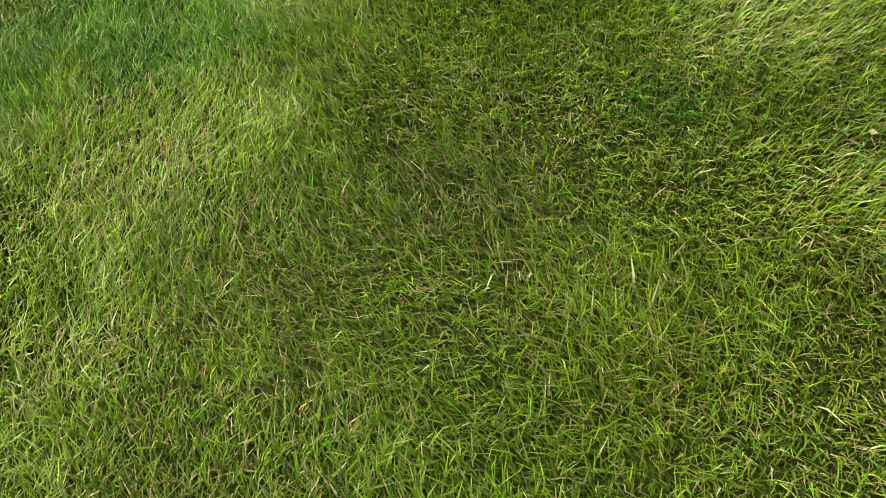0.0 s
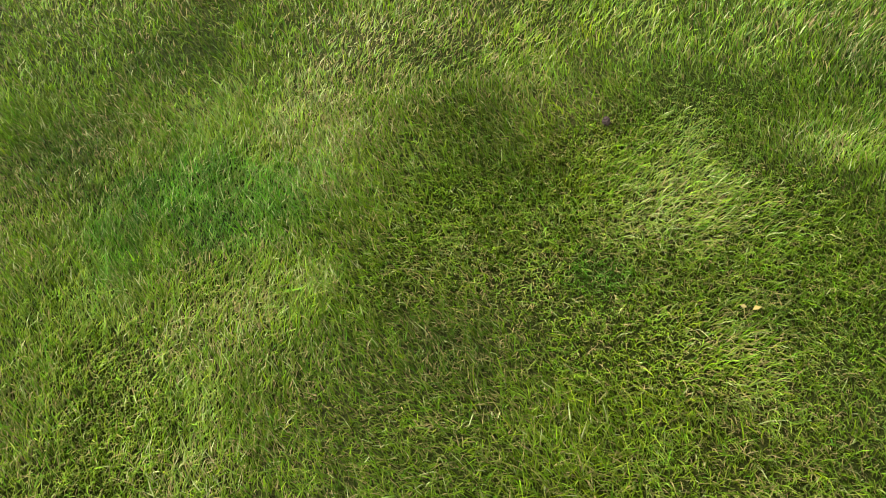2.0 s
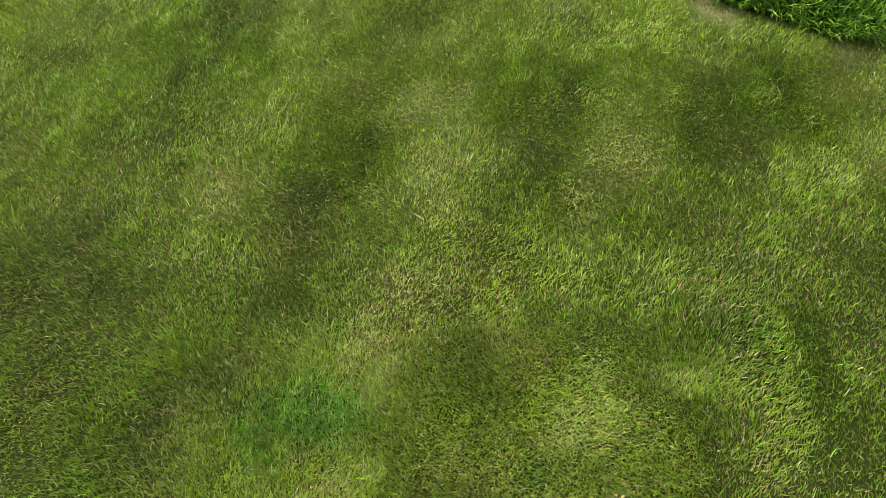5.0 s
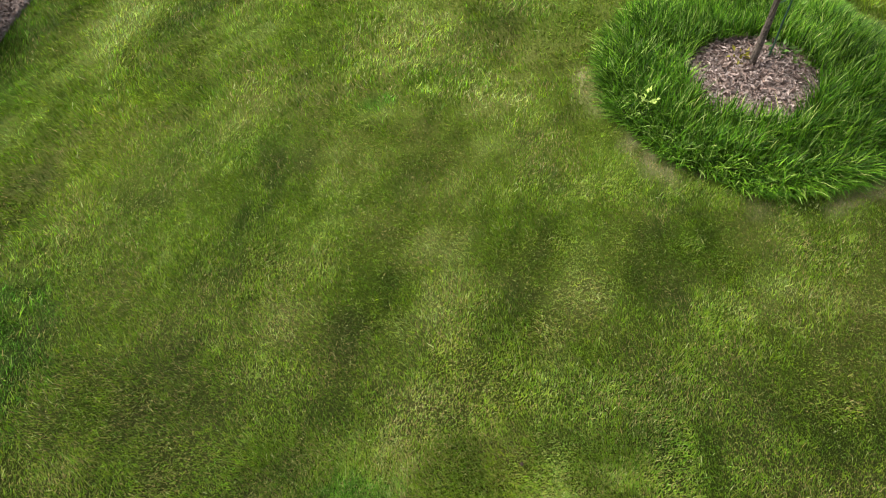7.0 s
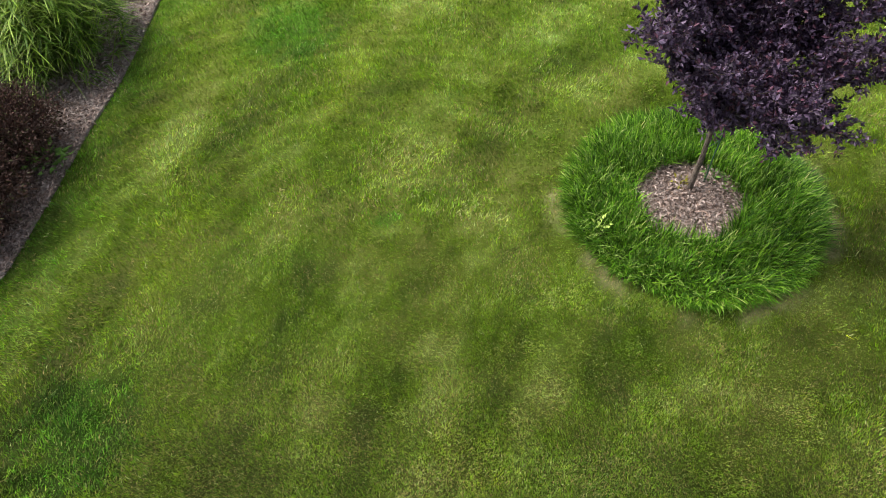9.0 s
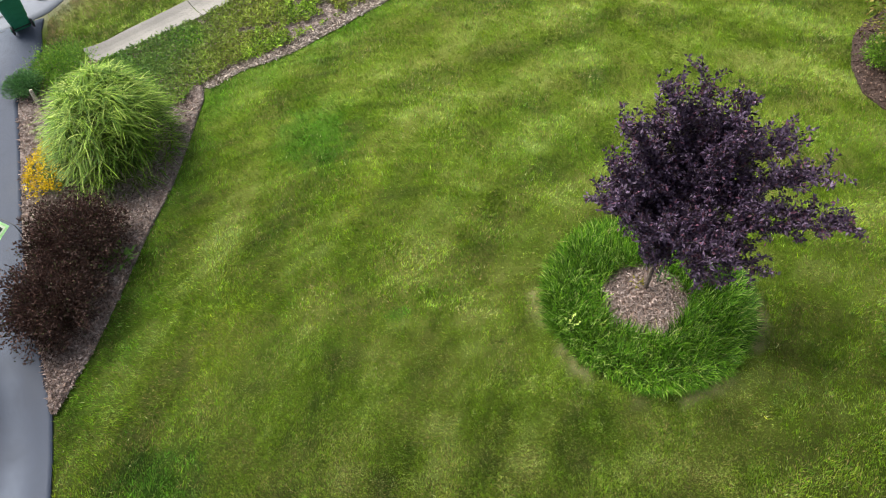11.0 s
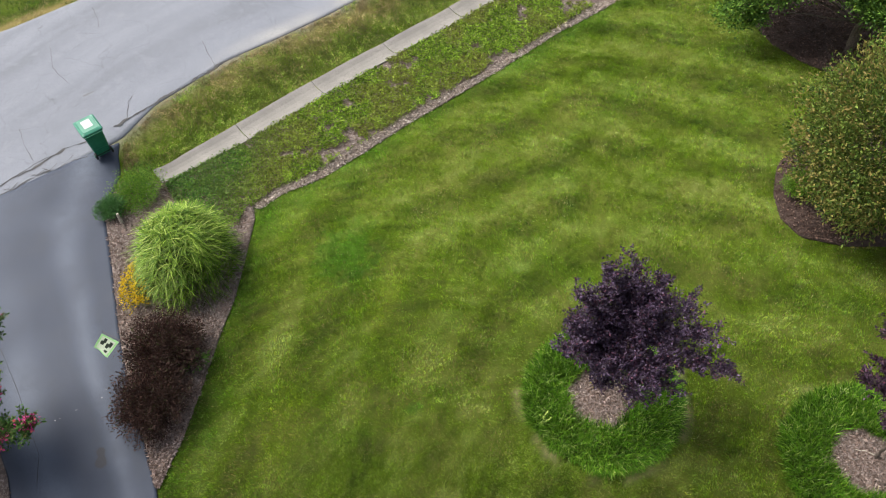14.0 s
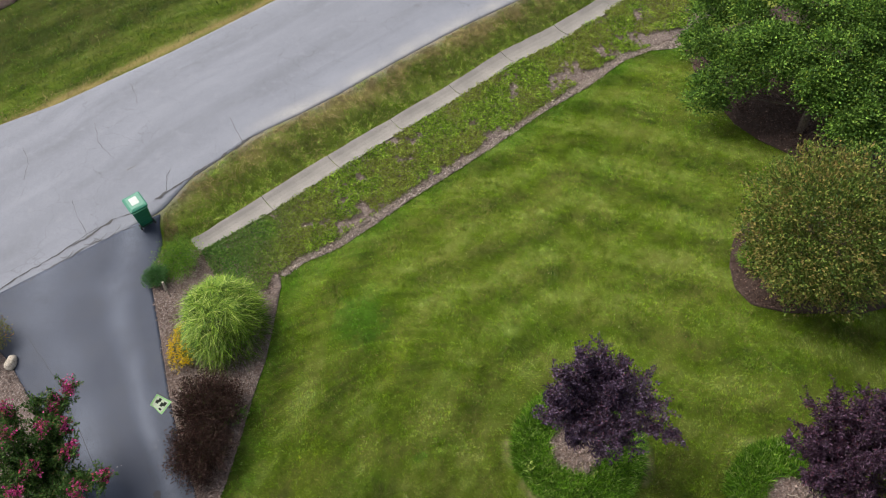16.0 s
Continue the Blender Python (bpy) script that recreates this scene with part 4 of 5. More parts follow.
# it also fills the corner behind the tall grass
corner = RNG.random(n) < 0.09
px, py = RNG.uniform(-8.6, -5.4, n), RNG.uniform(11.3, 13.8, n)
corner &= inside([(-8.35, 13.5), (-7.0, 13.75), (-5.75, 12.5), (-5.85, 11.9), (-6.6, 11.6), (-7.5, 12.2)], px, py)
cx_, cy_, s = np.where(corner, px, cx_), np.where(corner, py, cy_), np.where(corner, 0.6, s)
bare = 0.9 * vnoise(cx_, cy_, 0.8, 81) * 0.8 + 0.5 * vnoise(cx_, cy_, 0.22, 82) + 0.3 * vnoise(cx_, cy_, 0.08, 86) + 1.1 * np.exp(-(s / 0.14) ** 2) * (0.5 + 0.8 * vnoise(cx_, cy_, 1.2, 84)) + 0.35 * sstep(0, 7, cx_) * np.exp(-((s - 0.3) / 0.3) ** 2)
ok = bare < np.where(corner, 1.2, 0.62)
cx_, cy_ = cx_[ok], cy_[ok]
n = len(cx_)
hz = 0.05 + 0.09 * (0.5 + 0.5 * vnoise(cx_, cy_, 0.5, 83)) * RNG.random(n) + 0.03 * RNG.random(n)
mixc = sstep(-0.35, 0.5, vnoise(cx_, cy_, 0.9, 85) + 0.4 * vnoise(cx_, cy_, 0.2, 87))[:, None]
blu = (1 - sstep(-7.2, -4.6, cx_))[:, None]
c = tints(n, [(0.215, 0.36, 0.03), (0.33, 0.46, 0.06), (0.085, 0.15, 0.016)], [4, 3, 3.4], 0.3) * np.exp(0.35 * vnoise(cx_, cy_, 0.16, 88) + 0.3 * vnoise(cx_, cy_, 0.07, 89))[:, None]
c = c * (1 - 0.38 * mixc) + tints(n, [(0.34, 0.22, 0.12), (0.33, 0.32, 0.06), (0.16, 0.10, 0.06)], [1.2, 1.5, 0.8], 0.3) * 0.38 * mixc
c = c * (1 - 0.6 * blu) + np.array((0.075, 0.19, 0.055)) * 0.6 * blu * RNG.uniform(0.6, 1.4, (n, 1))
ax = unit(np.c_[RNG.normal(0, 1, (n, 2)), RNG.uniform(0.0, 0.9, n)])
tagged(new("groundcover", leaf_mesh("groundcover", np.c_[cx_, cy_, ground_z(cx_, cy_) + 0.02 + hz], ax, RNG.uniform(0.045, 0.085, n), 0.5, c, LEAF)),
       "low creeping evergreen groundcover with bare brown gaps", "groundcover", kind="stuff")

# ---- verge and far side grass ----
def strip_grass(name, a, b, count, h, w, colours, weights, dry, label, seed):
    A, B = resample(a, 500), resample(b, 500)
    k, s = RNG.integers(0, 500, count), RNG.random(count)
    x, y = A[k, 0] * (1 - s) + B[k, 0] * s + RNG.normal(0, 0.04, count), A[k, 1] * (1 - s) + B[k, 1] * s + RNG.normal(0, 0.04, count)
    t = np.exp(0.3 * vnoise(x, y, 0.6, seed) + 0.75 * vnoise(x, y, 0.16, seed + 5) + 0.4 * vnoise(x, y, 0.07, seed + 6))[:, None]
    c = tints(count, colours, weights, 0.25) * t
    d = np.clip(dry(s) * (1 + 0.9 * vnoise(x, y, 0.7, seed + 1) + 0.5 * vnoise(x, y, 0.25, seed + 2)), 0, 0.95)
    isd = (RNG.random(count) < d)[:, None]
    c = np.where(isd, np.array((0.46, 0.36, 0.17)) * RNG.uniform(0.35, 1.0, (count, 1)) * t ** 0.7, c)
    gap = RNG.random(count) > 0.55 * sstep(0.25, 0.8, vnoise(x, y, 0.45, seed + 4) + 0.5 * dry(s))
    x, y, c = x[gap], y[gap], c[gap]
    m_ = len(x)
    me = blades(name, x, y, ground_z(x, y) - 0.005, h * RNG.uniform(0.5, 1.3, m_), w * RNG.uniform(0.7, 1.3, m_), RNG.uniform(0.2, 1.3, m_), RNG.uniform(0, 6.28, m_) , np.clip(c, 0.004, 0.7), GRASS, 1)
    return tagged(new(name, me), label, "grass", kind="stuff")


VERGE_A = [(-9.62, 13.9), (-9.9, 15.0), (-9.0, 16.6), (-8.05, 17.55), (-7.1, 18.4), (-5.84, 19.35), (-4.22, 20.5), (-2.12, 22.25), (-0.23, 23.72), (2.78, 25.9), (10, 31.4), (16, 36)]
VERGE_B = [(-9.0, 13.85), (-8.84, 14.1), (-7.7, 15.1), (-6.4, 16.2), (-5.2, 17.25), (-4.11, 18.2), (-2.2, 19.7), (-0.25, 21.2), (1.5, 22.75), (4.9, 25.4), (11, 30.3), (17, 35.2)]
GREENS = [(0.145, 0.235, 0.022), (0.08, 0.14, 0.014), (0.25, 0.34, 0.06)]
strip_grass("verge_grass", VERGE_A, VERGE_B, 130000, 0.09, 0.019, GREENS, [4, 3, 3], lambda s: 0.85 * np.exp(-((s - 0.15) / 0.3) ** 2) + 0.14, "rough half-dry grass verge between road and gutter", 91)
FAR_A = ROAD_FAR[1:-1]
FAR_B = [(-26, 20), (-22, 27), (-20, 29), (-18, 30.5), (-16, 32), (-14, 33.5), (-12, 35), (-7, 38), (0, 43)]
strip_grass("far_grass", FAR_A, FAR_B, 130000, 0.1, 0.022, [(0.062, 0.12, 0.010), (0.036, 0.075, 0.007), (0.10, 0.165, 0.018)], [4, 4, 2], lambda s: 0.95 * np.exp(-(s / 0.06) ** 2) + 0.04, "grass across the road with a dry straw edge", 95)

# ---- right-hand bed: big shrub, lime dwarf shrub, broadleaf tree ----
bush("viburnum_shrub", (10.95, 11.95), 2.3, 2.3, 4.6, 42000, 0.105, 0.5, [(0.115, 0.18, 0.032), (0.175, 0.24, 0.045), (0.07, 0.118, 0.03), (0.27, 0.235, 0.065)], [4, 3.6, 2.6, 2.2],
     "large rounded shrub, olive green with bronze-orange new leaves", LEAF, seed=141, shell=0.5, lobes=0.22, stems=12, tip=(0.36, 0.24, 0.085), clear=0.35)
bush("dwarf_shrub", (9.5, 12.5), 0.42, 0.42, 0.62, 4200, 0.05, 0.4, [(0.13, 0.26, 0.02), (0.19, 0.32, 0.03), (0.08, 0.18, 0.02)], [3, 2, 1.5], "small lime-green dwarf shrub at the edge of the bed", LEAF, seed=151, stems=5)
bush("low_shrub", (10.4, 11.75), 0.6, 0.45, 0.5, 3500, 0.05, 0.4, [(0.035, 0.07, 0.03), (0.05, 0.095, 0.035)], [1, 1], "dark green low shrub under the large shrub", LEAF, seed=153, stems=5)


def broadleaf_tree(foot, lobes_, label, colours, weights, per_lobe, seed):
    tree = thing("broadleaf_tree", (*foot, gz(*foot) + 0.03), label, "tree", "broadleaf trees")
    part("trunk", tube(bmesh.new(), bowed((0, 0, -0.1), (0.1, 0.05, 2.0), 0, 6, 0.03), 0.16, 0.12, 10), BARK, tree)
    P, A, C = [], [], []
    for k, (x, y, z, r) in enumerate(lobes_):
        part("limb", tube(bmesh.new(), bowed((0.08, 0.04, random.uniform(0.9, 1.9)), (x, y, z - 0.3 * r), 0.1, 7, 0.06), 0.035, 0.008, 6), BARK, tree)
        # each bough carries a dozen and more sprays, thickest on its upper side
        m_ = int(24 * r * r) + 6
        d = unit(RNG.normal(0, 1, (m_, 3)) + np.array((0, 0, 0.55)))
        centres = np.array((x, y, z)) + d * np.array((r, r, 0.7 * r)) * RNG.uniform(0.55, 1.05, (m_, 1))
        for q, w in zip(centres, d):
            n = int(per_lobe * 0.085)
            e = RNG.normal(0, 1, (n, 3)) * np.array((0.19, 0.19, 0.09)) * (0.6 + 0.45 * r)
            e[:, 2] -= 0.5 * np.hypot(e[:, 0], e[:, 1]) * 0.6
            P.append(q + e)
            A.append(unit(np.c_[e[:, :2] * 3, np.full(n, 0.15)] + 0.4 * w + RNG.normal(0, 0.5, (n, 3))))
            C.append(tints(n, colours, weights, 0.22) * random.uniform(0.7, 1.3))
    P, A, C = np.concatenate(P), np.concatenate(A), np.concatenate(C)
    mesh_part("foliage", leaf_mesh("foliage", P, A, RNG.uniform(0.07, 0.125, len(P)), 0.6, C, LEAF), tree)
    return tree


OAK = [(0.115, 0.225, 0.036), (0.175, 0.31, 0.05), (0.055, 0.12, 0.025), (0.27, 0.37, 0.05)]
lobes_a = [(0.4, -0.7, 1.9, 0.7), (-2.6, 0.7, 2.3, 0.8), (-1.3, 0.4, 3.0, 0.85), (1.7, 0.8, 3.6, 1.0), (1.5, -1.2, 2.8, 0.9), (0.7, -2.1, 2.2, 0.8), (-0.4, -0.9, 3.1, 0.7), (-1.6, 2.0, 2.2, 0.8), (-3.6, 0.6, 1.5, 0.75), (-2.9, 1.7, 2.4, 0.85), (-3.5, 2.7, 2.1, 0.7), (-2.2, 2.6, 3.3, 0.9), (-1.8, 0.9, 3.4, 0.9), (-0.6, -0.2, 2.7, 0.7), (-0.5, 1.6, 4.4, 1.0), (-0.2, 0.0, 3.8, 0.9), (0.3, -1.5, 2.6, 0.9),
           (0.9, 0.7, 4.5, 1.0), (-1.2, 3.2, 4.2, 1.0), (0.4, 3.0, 4.8, 1.1), (1.2, -0.6, 3.4, 0.9), (-3.0, 3.9, 2.6, 0.9), (-0.4, 4.3, 4.0, 1.1)]
broadleaf_tree((12.7, 18.3), lobes_a, "green broadleaf tree with open layered branches over mulch", OAK, [4, 3.5, 3, 0.6], 2400, 201)
lobes_b = [(-1.2, -0.3, 2.2, 1.0), (0, -1.2, 2.0, 1.1), (0.2, 0.8, 3.6, 1.2), (1.4, -0.2, 3.2, 1.2), (-0.9, 1.5, 2.9, 1.1), (1.0, -1.9, 2.4, 1.0), (1.3, 1.6, 3.8, 1.2), (-0.4, -2.4, 1.4, 0.9)]
broadleaf_tree((16.2, 17.0), lobes_b, "dark green tree crowding behind the large shrub", [(0.035, 0.08, 0.025), (0.055, 0.115, 0.03), (0.10, 0.16, 0.05)], [4, 3, 1], 1800, 251)

# ---- bed across the driveway: crape myrtle, flowers, rock ----
def myrtle(foot, tips, label):
    ob = thing("crape_myrtle", (*foot, gz(*foot) + 0.04), label, "shrub")
    P, A, T, F = [], [], [], []
    for t in tips:
        l = bowed((random.uniform(-0.12, 0.12), random.uniform(-0.12, 0.12), -0.06), t, 0.25, 8, 0.05)
        part("stem", tube(bmesh.new(), l, 0.022, 0.005, 6), BARK, ob)
        length = sum((l[i + 1] - l[i]).length for i in range(len(l) - 1))
        p, a, tw = spray(l, int(24 * length), 0.42, 0.010, 0.25, 0.65, 0.25)
        P += p
        A += a
        T += tw
        for _ in range(36 if random.random() < 0.8 else 0):
            F.append(Vector(t) + Vector((random.gauss(0, 0.10), random.gauss(0, 0.10), random.gauss(0.06, 0.06))))
    part("branchwork", twig_mesh(T, BARK), BARK, ob)
    n = len(P)
    c = tints(n, [(0.055, 0.125, 0.025), (0.09, 0.17, 0.035), (0.035, 0.085, 0.02), (0.15, 0.13, 0.05)], [4, 3, 3, 0.7], 0.25)
    mesh_part("foliage", leaf_mesh("foliage", np.array(P), np.array(A), RNG.uniform(0.05, 0.09, n), 0.5, c, LEAF), ob)
    f = np.repeat(np.array(F), 5, axis=0)
    f = f + RNG.normal(0, 0.03, f.shape)
    n = len(f)
    mesh_part("blossom", leaf_mesh("blossom", f, RNG.normal(0, 1, (n, 3)), RNG.uniform(0.045, 0.08, n), 0.8, tints(n, [(0.42, 0.045, 0.18), (0.55, 0.09, 0.26), (0.36, 0.08, 0.08)], [3, 2, 1.2], 0.2), LEAF), ob, "magenta-pink blossom")
    return ob


myrtle_tips = [(2.55, -0.6, 2.25), (1.2, 1.6, 2.6), (0.9, 1.2, 2.5), (2.0, -0.9, 2.2), (0.4, 1.4, 2.4), (-0.1, 0.9, 2.8), (0.9, 0.5, 2.6), (1.3, 0.7, 2.4), (1.5, 0.1, 2.2), (0.8, -0.4, 2.4), (0.2, 0.2, 2.9), (-0.5, 0.3, 2.7),
               (0.5, -1.0, 2.3), (-0.3, -0.7, 2.6), (1.3, -0.9, 1.9), (-0.9, 1.1, 2.4), (0.6, 1.0, 1.8), (1.2, 0.2, 1.7), (-0.6, -1.2, 2.2), (0.9, -1.4, 1.9)]
myrtle((-10.9, 5.55), myrtle_tips, "crape myrtle with green leaves and pink flower heads")
bush("flowering_shrub", (-14.1, 9.9), 0.65, 0.75, 0.75, 4500, 0.06, 0.5, [(0.12, 0.15, 0.03), (0.2, 0.19, 0.04), (0.28, 0.15, 0.05)], [3, 2, 1], "low shrub with yellow and bronze leaves beside the driveway", LEAF, seed=161, stems=6)

bm = bmesh.new()
bmesh.ops.create_icosphere(bm, subdivisions=3, radius=0.2)
for v in bm.verts:
    v.co *= 1 + 0.22 * noise.noise(v.co * 7) + 0.12 * noise.noise(v.co * 17)
    v.co = Vector((v.co.x * 0.8, v.co.y * 1.2, max(v.co.z, -0.1) * 0.8))
for f in bm.faces:
    f.smooth = True
rock = part("rock", bm, PALE_WOOD, None)
rock.location = (-13.2, 9.25, gz(-13.2, 9.25) + 0.11)
tagged(rock, "pale whitish rock at the edge of the driveway bed", "rock")


# ---- green wheeled bin at the kerb ----
def wheeled_bin(at, turn):
    ob = thing("wheelie_bin", (*at, 0.037), "green plastic wheeled refuse bin with lid closed, on the driveway mouth", "bin")
    ob.rotation_euler = (0, 0, radians(turn))
    m, nt, b = material("green bin plastic", 0.42)
    nt.links.new(mixed(nt, noise_fac(nt, 8, 0.35, 0.75), (0.012, 0.15, 0.08), (0.022, 0.19, 0.105)), b.inputs["Base Color"])
    body_mat = m
    m, nt, b = material("green bin lid plastic", 0.38)
    nt.links.new(mixed(nt, noise_fac(nt, 6, 0.35, 0.75), (0.03, 0.20, 0.125), (0.06, 0.26, 0.17)), b.inputs["Base Color"])
    lid_mat = m
    m, nt, b = material("black rubber", 0.8)
    nt.links.new(mixed(nt, noise_fac(nt, 40, 0.4, 0.7), (0.012, 0.012, 0.012), (0.03, 0.03, 0.03)), b.inputs["Base Color"])
    rubber = m
    m, nt, b = material("white label", 0.6)
    nt.links.new(mixed(nt, noise_fac(nt, 20, 0.4, 0.7), (0.55, 0.60, 0.56), (0.45, 0.50, 0.46)), b.inputs["Base Color"])
    label_mat = m

    def shell(sections, mat, name, label="", parent=ob):
        """Rounded-rectangle sections (half x, half y, centre y, z) lofted into a closed body."""
        bm = bmesh.new()
        rings = []
        for hx, hy, cy, z in sections:
            ring = []
            r = min(0.06, hx * 0.5, hy * 0.5)
            for sx, sy, a0 in ((1, 1, 0), (-1, 1, 90), (-1, -1, 180), (1, -1, 270)):
                for k in range(4):
                    a = radians(a0 + 30 * k)
                    ring.append(bm.verts.new((sx * (hx - r) + r * math.cos(a), cy + sy * (hy - r) + r * math.sin(a), z)))
            rings.append(ring)
        for A, B in zip(rings, rings[1:]):
            for i in range(16):
                bm.faces.new((A[i], A[(i + 1) % 16], B[(i + 1) % 16], B[i]))
        bm.faces.new(rings[0][::-1])
        bm.faces.new(rings[-1])
        return part(name, bm, mat, parent, label)

    body = shell([(0.21, 0.25, 0.02, 0.03), (0.22, 0.26, 0.02, 0.06), (0.225, 0.27, 0.02, 0.3), (0.24, 0.28, 0.02, 0.32), (0.27, 0.335, 0.01, 0.93), (0.295, 0.36, 0.0, 0.935), (0.295, 0.36, 0.0, 0.985), (0.28, 0.345, 0.0, 0.99)], body_mat, "body")
    lid = shell([(0.305, 0.38, 0.0, 0.985), (0.31, 0.385, 0.0, 1.0), (0.30, 0.375, 0.0, 1.03), (0.26, 0.33, 0.0, 1.055), (0.24, 0.31, 0.0, 1.05), (0.225, 0.295, 0.0, 1.062)], lid_mat, "lid", "lighter green lid")
    bm = bmesh.new()
    bmesh.ops.create_cube(bm, size=1, matrix=Matrix.LocRotScale((-0.0, 0.03, 1.0635), None, (0.26, 0.36, 0.006)))
    bmesh.ops.bevel(bm, geom=bm.edges[:], offset=0.002, segments=1, affect="EDGES")
    part("lid_sticker", bm, label_mat, lid, "white sticker")
    for sx in (-1, 1):
        bm = bmesh.new()
        bmesh.ops.create_cone(bm, cap_ends=True, segments=24, radius1=0.11, radius2=0.11, depth=0.05, matrix=Matrix.LocRotScale((sx * 0.24, -0.26, 0.11), Euler((0, radians(90), 0)), None))
        bmesh.ops.bevel(bm, geom=[e for e in bm.edges if e.calc_length() < 0.045], offset=0.012, segments=2, affect="EDGES")
        w = part("wheel", bm, rubber, ob)
        bm = bmesh.new()
        bmesh.ops.create_cone(bm, cap_ends=True, segments=16, radius1=0.05, radius2=0.035, depth=0.02, matrix=Matrix.LocRotScale((sx * 0.272, -0.26, 0.11), Euler((0, radians(90 * sx), 0)), None))
        part("hub", bm, body_mat, w)
    part("axle", tube(bmesh.new(), [(-0.25, -0.26, 0.11), (0.25, -0.26, 0.11)], 0.012, 0.012, 8), rubber, ob)
    part("handle", tube(bmesh.new(), [(-0.24, -0.35, 0.95), (-0.24, -0.42, 0.98), (-0.2, -0.435, 0.99), (0.2, -0.435, 0.99), (0.24, -0.42, 0.98), (0.24, -0.35, 0.95)], 0.014, 0.014, 8), body_mat, ob)
    return ob


wheeled_bin((-10.37, 14.6), 38)

# ---- garden flag on its hanger ----
flag = thing("garden_flag", (-7.43, 7.34, gz(-7.43, 7.34) + 0.03), "pale green garden flag with dark printed shapes on a thin hanger", "flag")
m, nt, b = material("black wire", 0.5)
nt.links.new(mixed(nt, noise_fac(nt, 50, 0.4, 0.7), (0.015, 0.015, 0.016), (0.03, 0.03, 0.03)), b.inputs["Base Color"])
WIRE = m
part("pole", tube(bmesh.new(), [(0, 0, -0.05), (0, 0, 0.6), (0, 0, 1.2), (-0.02, 0.01, 1.25), (-0.07, 0.035, 1.265), (-0.53, 0.26, 1.265), (-0.55, 0.28, 1.29)], 0.009, 0.007, 6), WIRE, flag)


def cloth(mat, corners, name, parent, label="", nu=8, lift=0.0, sag=0.03, window=None):
    a, b_, c_, d_ = (Vector(p) for p in corners)
    nrm = (b_ - a).cross(d_ - a).normalized()
    bm = bmesh.new()
    g = {}
    for i in range(nu + 1):
        for j in range(nu + 1):
            u, v = i / nu, j / nu
            if window:
                u, v = window[0] + u * (window[2] - window[0]), window[1] + v * (window[3] - window[1])
            p = a.lerp(b_, u).lerp(d_.lerp(c_, u), v) + nrm * (sag * math.sin(5 * u + 1) * v + lift)
            g[i, j] = bm.verts.new(p)
    for i in range(nu):
        for j in range(nu):
            bm.faces.new((g[i, j], g[i + 1, j], g[i + 1, j + 1], g[i, j + 1]))
    bmesh.ops.solidify(bm, geom=bm.faces[:], thickness=0.002)
    return part(name, bm, mat, parent, label)


def plain(name, colour, rough=0.7):
    m, nt, b = material(name, rough)
    k = np.array(colour)
    nt.links.new(mixed(nt, noise_fac(nt, 25, 0.35, 0.7), tuple(k * 0.85), tuple(np.minimum(k * 1.1, 0.9))), b.inputs["Base Color"])
    return m


FLAG_GREEN, FLAG_PALE, FLAG_DARK = plain("pale green cloth", (0.45, 0.78, 0.36)), plain("cream cloth", (0.74, 0.82, 0.66)), plain("dark print", (0.02, 0.035, 0.02))
corners = [(-0.1, 0.0, 1.245), (-0.56, 0.24, 1.245), (-0.84, 0.06, 0.93), (-0.42, -0.22, 0.93)]
cl = cloth(FLAG_GREEN, corners, "cloth", flag)
cloth(FLAG_PALE, corners, "print_panel", cl, "cream printed panel", 8, -0.005, window=(0.1, 0.1, 0.9, 0.92))
cloth(FLAG_PALE, corners, "print_panel", cl, "cream printed panel", 8, 0.005, window=(0.1, 0.1, 0.9, 0.92))
for w in ((0.16, 0.2, 0.34, 0.5), (0.3, 0.35, 0.48, 0.62), (0.55, 0.15, 0.72, 0.42), (0.62, 0.36, 0.82, 0.6), (0.2, 0.72, 0.4, 0.84)):
    for side in (-0.009, 0.009):
        cloth(FLAG_DARK, corners, "print_shape", cl, "", 3, side, window=w)

# ---- cracks and patches on the paving ----
def ragged_line(name, pts, width, mat, parent, seed, dz, wob=0.1, base=road):
    r = random.Random(seed)
    p = resample(pts, max(8, int(14 * sum(math.dist(a, b) for a, b in zip(pts, pts[1:])))))
    left, right = [], []
    for k, (x, y) in enumerate(p):
        d = p[min(k + 1, len(p) - 1)] - p[max(k - 1, 0)]
        nx, ny = -d[1] / np.hypot(*d), d[0] / np.hypot(*d)
        o = wob * (0.8 * float(vnoise(x, y, 0.35, seed + 300)) + 0.5 * float(vnoise(x, y, 0.12, seed + 301)))
        w = width * max(0.12, 0.55 + 0.5 * float(vnoise(x, y, 0.2, seed + 302)) + r.uniform(-0.12, 0.12)) * (0.2 if k in (0, len(p) - 1) else 1)
        left.append((x + nx * (o + w / 2), y + ny * (o + w / 2)))
        right.append((x + nx * (o - w / 2), y + ny * (o - w / 2)))
    bm = bmesh.new()
    vs = [[bm.verts.new((x, y, dz(x, y))) for x, y in side] for side in (left, right)]
    for k in range(len(p) - 1):
        bm.faces.new((vs[1][k], vs[1][k + 1], vs[0][k + 1], vs[0][k]))
    return part(name, bm, mat, parent)


def sheet_top(ob):
    """Height of a paved sheet at a place."""
    co = np.zeros(len(ob.data.vertices) * 3, np.float32)
    ob.data.vertices.foreach_get("co", co)
    co = co.reshape(-1, 3)
    co = co[(co[:, 0] > -30) & (co[:, 0] < 20) & (co[:, 1] > -5) & (co[:, 1] < 45)]

    def top(x, y):
        d = (co[:, 0] - x) ** 2 + (co[:, 1] - y) ** 2
        near = np.argpartition(d, 4)[:4]
        return float(co[near, 2].max()) + 0.004
    return top


